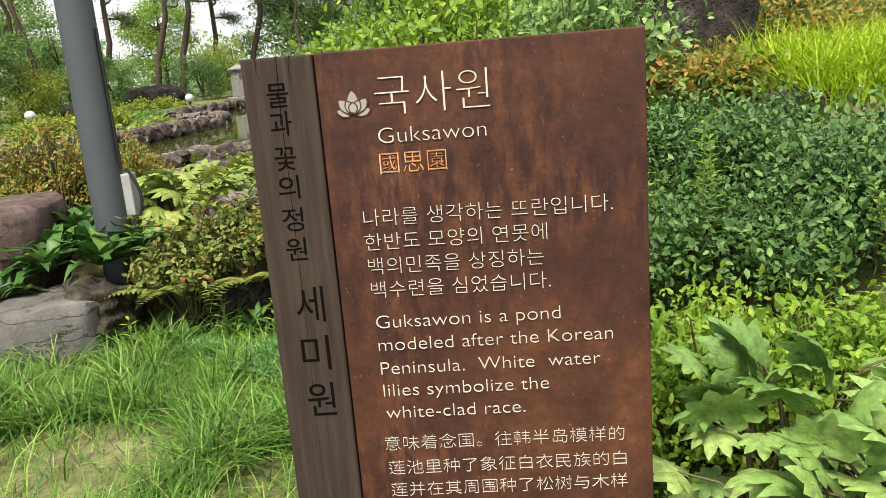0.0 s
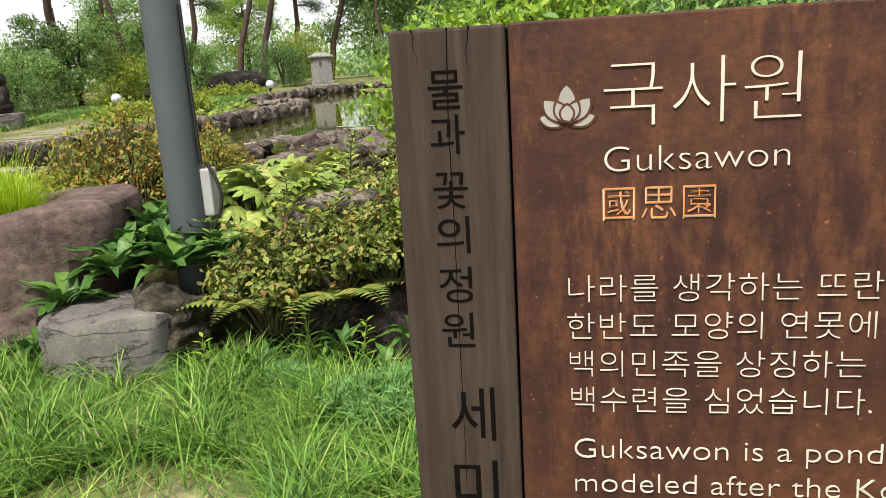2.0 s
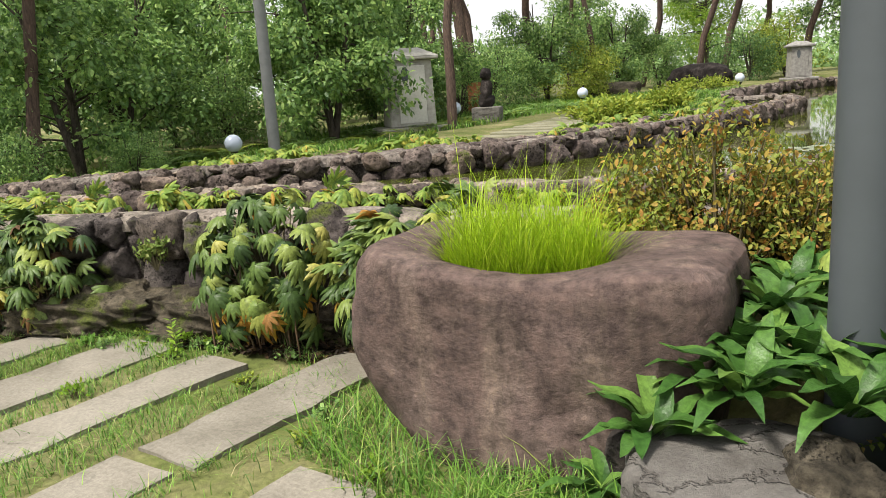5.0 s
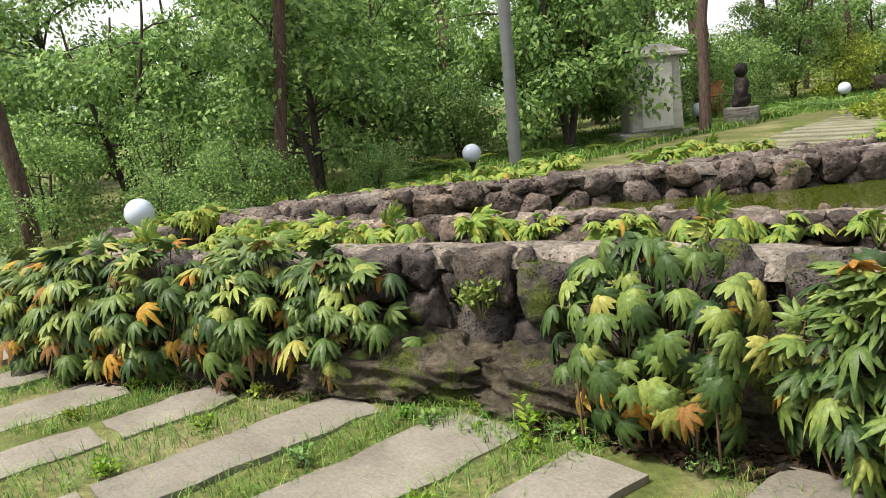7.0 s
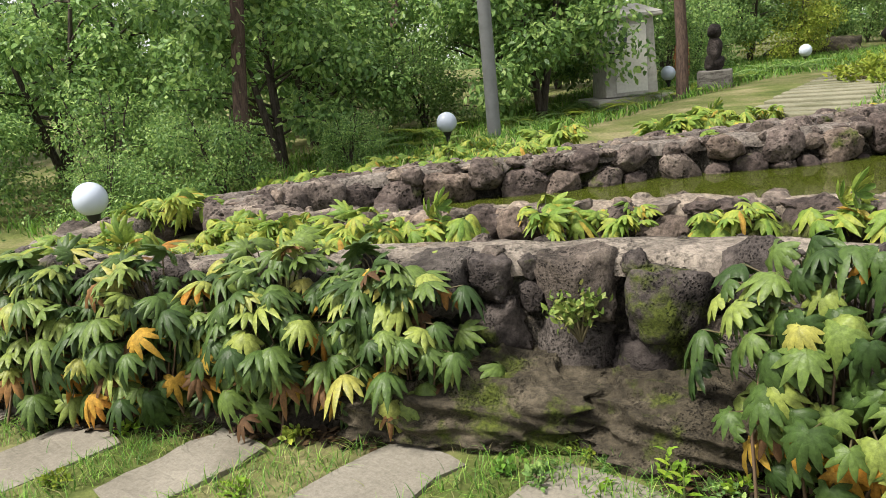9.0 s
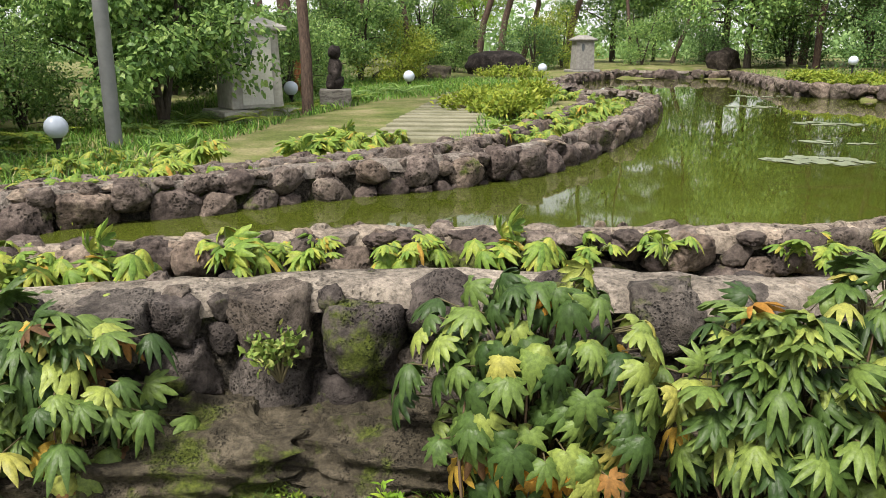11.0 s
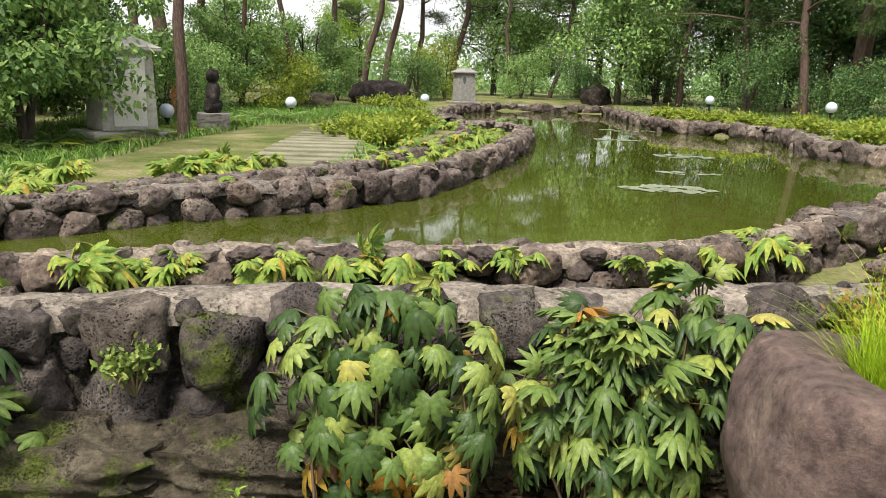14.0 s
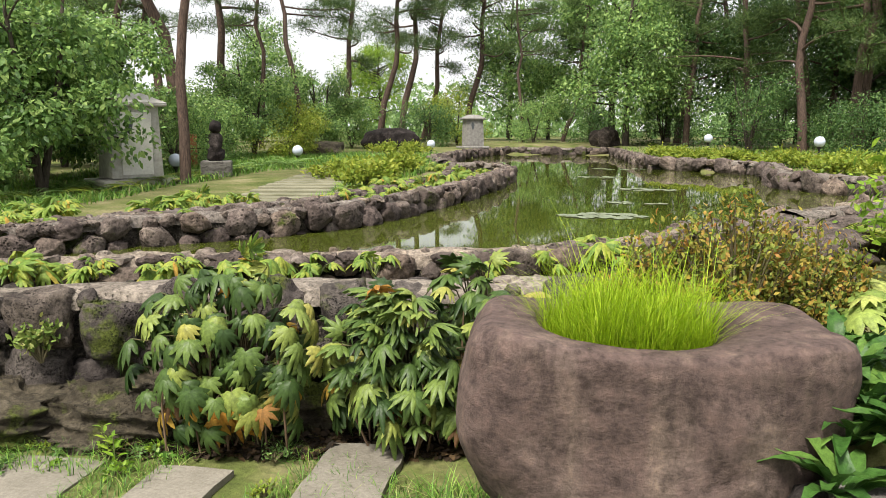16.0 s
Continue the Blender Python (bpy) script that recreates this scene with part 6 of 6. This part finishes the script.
fr = np.random.default_rng(83)
for k in range(22):
    t = fr.uniform(0, 1)
    x, y = -12.6 + 2.0 * t + fr.normal(0, 0.5), 8.6 + 12.5 * t
    fern((x, y, float(height(x, y))), 8, fr.uniform(0.45, 0.85), 100 + k, (MIDGREEN, YELLOWGREEN)[k % 2], "green fern under the trees by the clearing")
for k, (x, y, sx, sy, sz, a) in enumerate(((-1.7, 7.25, 0.8, 0.5, 0.3, 0.4), (-1.2, 7.75, 0.9, 0.5, 0.34, 0.9), (-0.75, 8.5, 0.9, 0.6, 0.36, 0.7), (-2.0, 6.85, 0.5, 0.4, 0.26, 0.2), (-0.2, 9.3, 0.8, 0.6, 0.4, 0.2))):
    rock("bank_rock", (x, y, 0.56), (sx, sy, sz), 60 + k, POND_BASALT, "dark flat rock stepping down to the pond", a, 5, 0.8, "rocks by the water")
for k, (x, y, h) in enumerate(((-0.6, 8.0, 0.55), (0.1, 8.8, 0.6), (-1.0, 8.35, 0.4), (0.6, 9.8, 0.6))):
    fern((x, y, 0.62), 11, h, 30 + k, YELLOWGREEN, "arching yellow-green fern above the pond rocks")
wr = np.random.default_rng(91)
for k in range(9):
    x = wr.uniform(-6.3, -4.9)
    y = float(np.interp(x, (-6.4, -5.0, -3.4), (4.12, 4.5, 4.75))) + wr.uniform(-0.2, 0.1)
    shrub("weed", (x, y, 0.0), 0.06, 0.05, wr.uniform(0.03, 0.06), (GRASS, BRIGHT, MIDGREEN)[k % 3], "small round-leaved weed at the foot of the wall", wr.uniform(0.022, 0.034), 9, 8, 400 + k, low=0.4, spread=0.035, category="weed", group="weeds at the wall's foot")
for k, (x, y) in enumerate(((-5.35, 4.5), (-5.15, 4.46), (-6.05, 4.35), (-6.35, 4.25), (-7.05, 3.86), (-6.75, 3.9), (-7.55, 3.5), (-4.55, 4.55), (-4.45, 4.2), (-5.15, 3.7), (-3.8, 4.1), (-3.75, 3.9), (-6.6, 3.5), (-5.85, 3.6), (-7.3, 3.1), (-3.3, 3.8), (-2.55, 3.75), (-5.7, 4.46), (-6.5, 3.0), (-8.1, 3.3))):
    shrub("weed", (x, y, 0.0), 0.07, 0.06, wr.uniform(0.03, 0.08), (BRIGHT, MIDGREEN, YELLOWGREEN)[k % 3], "small leafy weed in the path joint", wr.uniform(0.02, 0.034), 10, 10, 300 + k, low=0.4, spread=0.04, category="weed", group="weeds along the path")

# ---- added dark leaves that stand for shade under the plants ----
def lay_shade_litter():
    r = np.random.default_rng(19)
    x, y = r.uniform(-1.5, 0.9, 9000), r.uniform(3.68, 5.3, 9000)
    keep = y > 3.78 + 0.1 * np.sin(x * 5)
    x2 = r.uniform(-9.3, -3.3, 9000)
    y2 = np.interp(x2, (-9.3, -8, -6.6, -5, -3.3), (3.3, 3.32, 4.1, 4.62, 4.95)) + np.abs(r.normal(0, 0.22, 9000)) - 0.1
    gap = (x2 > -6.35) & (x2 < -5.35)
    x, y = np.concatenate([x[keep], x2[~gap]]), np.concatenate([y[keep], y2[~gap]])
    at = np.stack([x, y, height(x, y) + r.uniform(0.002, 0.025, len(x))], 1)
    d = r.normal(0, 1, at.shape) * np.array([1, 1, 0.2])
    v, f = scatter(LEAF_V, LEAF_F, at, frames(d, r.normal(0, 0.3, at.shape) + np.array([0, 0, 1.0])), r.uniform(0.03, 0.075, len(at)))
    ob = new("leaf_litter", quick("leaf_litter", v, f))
    ob.data.materials.append(SHADE_LITTER)
    tagged(ob, "added dark brown leaves standing for the shade under shrubs and large plants", "leaf litter", kind="stuff")


lay_shade_litter()

# ---- paving ----
def paving():
    r = np.random.default_rng(4)
    root = new("stone_path")
    tagged(root, "path of long pale stone slabs set in grass", "path", kind="structure")
    cols = [(-3.58, -3.19, 3.72), (-4.32, -3.97, 4.78), (-5.02, -4.69, 4.39), (-5.72, -5.3, 4.38), (-6.4, -6.04, 4.16), (-7.14, -6.81, 3.77), (-7.85, -7.43, 3.43), (-8.57, -8.25, 3.32), (-9.3, -8.95, 3.2), (-10.0, -9.65, 3.1), (-10.7, -10.35, 3.0)]
    first = (1.2, 1.28, 1.26, 1.28, 1.26, 0.6, 1.2, 1.2, 1.2, 1.2, 1.2)
    for (x0, x1, far), ln in zip(cols, first):
        y = far
        for k in range(3):
            if x0 > -3.7 and k == 1:
                break
            w, L = x1 - x0 + r.uniform(-0.02, 0.02), (ln if k == 0 else r.uniform(0.9, 1.3))
            bm = bmesh.new()
            n, m = 9, 4
            top = [[bm.verts.new(((i / (m - 1) - 0.5) * w + 0.012 * r.normal(), (j / (n - 1) - 0.5) * L + 0.008 * r.normal(), 0.022 + 0.003 * r.normal())) for i in range(m)] for j in range(n)]
            for j in range(n - 1):
                for i in range(m - 1):
                    bm.faces.new((top[j][i], top[j][i + 1], top[j + 1][i + 1], top[j + 1][i]))
            edge = [e for e in bm.edges if len(e.link_faces) == 1]
            ex = bmesh.ops.extrude_edge_only(bm, edges=edge)
            for q in ex["geom"]:
                if isinstance(q, bmesh.types.BMVert):
                    q.co.z = -0.06
            part("slab", from_bm("slab", bm), SLAB, root, m=pose((x0 + x1) / 2, y - L / 2, 0.0, 0, 0, r.uniform(-1.5, 1.5)))
            y -= L + 0.07
    far = new("court_path")
    tagged(far, "path of pale slabs across the clearing beyond the pond", "path", kind="structure")
    bm = bmesh.new()
    box(bm, 0, 0, 0, 1.6, 0.27, 0.08, 0.015)
    me = from_bm("slab", bm)
    for i in range(17):
        t = i / 16
        x, y = -7.3 - 1.2 * t, 11.4 + 8.0 * t
        part("slab", me, COURT, far, m=pose(x, y, float(height(x, y)) + 0.02, 0, 0, 8 + r.uniform(-2, 2)))


paving()


# ---- grass ----
def lawn():
    r = np.random.default_rng(9)

    def free(x, y):
        bare = np.hypot((x + 1.45) / 0.5, (y - 2.62) / 0.42) < 1
        bare |= np.hypot((x + 2.95) / 0.45, (y - 3.35) / 0.3) < 1
        bare |= np.hypot((x + 0.55) / 0.25, (y - 2.35) / 0.3) < 1
        return ~(bare & (r.random(np.shape(x)) < 0.93))

    x, y = r.uniform(-2.9, 0.6, 70000), r.uniform(1.75, 4.1, 70000)
    ok = free(x, y) & (r.random(70000) < ease((y - 1.5) / 1.2) * 0.75 + 0.25) & (y < np.interp(x, (-2.9, -1.6, 0.6), (3.9, 3.85, 4.0)))
    ok &= ~((x > -0.4) & (y < 1.75)) & ~((x > -1.0) & (y > 3.6) & (r.random(70000) < 0.85))
    p = np.stack([x, y, height(x, y) - 0.01], 1)[ok]
    grass_patch("lawn_grass", p, 1.0, 0.17, 0.0055, GRASS, "uneven fresh green grass beside the path", 1)
    x, y = r.uniform(-2.7, 0.2, 16000), r.uniform(2.4, 4.0, 16000)
    ok = free(x, y) & ~((x > -1.0) & (y > 3.55)) & (np.array([noise.noise(Vector((a * 3.2, b * 3.2, 8))) for a, b in zip(x, y)]) > 0.08)
    grass_patch("tall_grass", np.stack([x, y, height(x, y) - 0.01], 1)[ok], 0.95, 0.3, 0.008, GRASS, "taller arching grass blades by the rocks", 2)
    x, y = r.uniform(-10.5, -3.0, 60000), r.uniform(1.0, 4.9, 60000)
    ok = (y < np.interp(x, (-10.5, -8, -6.4, -5, -3), (3.4, 3.4, 4.4, 4.9, 4.2))) & (np.array([noise.noise(Vector((a * 1.6, b * 1.6, 3))) for a, b in zip(x, y)]) > -0.2)
    for x0, x1 in ((-3.58, -3.19), (-4.32, -3.97), (-5.02, -4.69), (-5.72, -5.3), (-6.4, -6.04), (-7.14, -6.81), (-7.85, -7.43), (-8.57, -8.25), (-9.3, -8.95)):
        ok &= ~((x > x0 - 0.01) & (x < x1 + 0.01) & (y < 4.2) & (r.random(60000) < 0.985))
    ok &= ~((np.hypot((x + 3.45) / 0.45, (y - 3.45) / 0.35) < 1) & (r.random(60000) < 0.9))
    grass_patch("path_grass", np.stack([x, y, height(x, y)], 1)[ok], 1.0, 0.085, 0.004, GRASS, "short grass in the joints of the path", 3)
    x, y = r.uniform(-3.75, -2.2, 1800), r.uniform(3.6, 4.35, 1800)
    ok = (y > np.interp(x, (-3.75, -3.3, -2.2), (3.85, 3.65, 3.75)))
    grass_patch("tall_grass", np.stack([x, y, height(x, y)], 1)[ok], 0.9, 0.2, 0.006, GRASS, "grass at the foot of the stone trough", 4)
    x, y = r.uniform(-14.5, -6.5, 34000), r.uniform(5.0, 26, 34000)
    ok = ~inside(x, y, OUTER[12:] + [(0, 19), (0, 5)]) & (np.hypot((x + 8.6 - (13 - y) * 0.12) / 1.55, (y - 13) / 5.8) > 1) & (np.hypot(x + 11.4, y - 14.3) > 1.0) & ~inside(x, y, INNER)
    grass_patch("clearing_grass", np.stack([x, y, height(x, y) - 0.01], 1)[ok], 0.8, 0.2, 0.018, GRASS, "grass under the trees beyond the pond", 5)
    x, y = r.uniform(2.2, 5.5, 7000), r.uniform(4.4, 7.2, 7000)
    grass_patch("bank_grass", np.stack([x, y, height(x, y) - 0.01], 1), 1.0, 0.55, 0.013, LIME, "bright arching grass on the upper bank", 6)
    x, y = r.uniform(0.5, 3, 1500), r.uniform(-0.2, 2.2, 1500)
    grass_patch("lawn_grass", np.stack([x, y, height(x, y) - 0.01], 1), 0.9, 0.14, 0.006, GRASS, "grass round the large-leaved plants", 7)
    x, y = r.uniform(-2, 12, 9000), r.uniform(14, 34, 9000)
    ok = ~inside(x, y, INNER)
    grass_patch("clearing_grass", np.stack([x, y, height(x, y) - 0.01], 1)[ok], 0.8, 0.17, 0.02, GRASS, "grass beyond the pond wall", 8)


lawn()
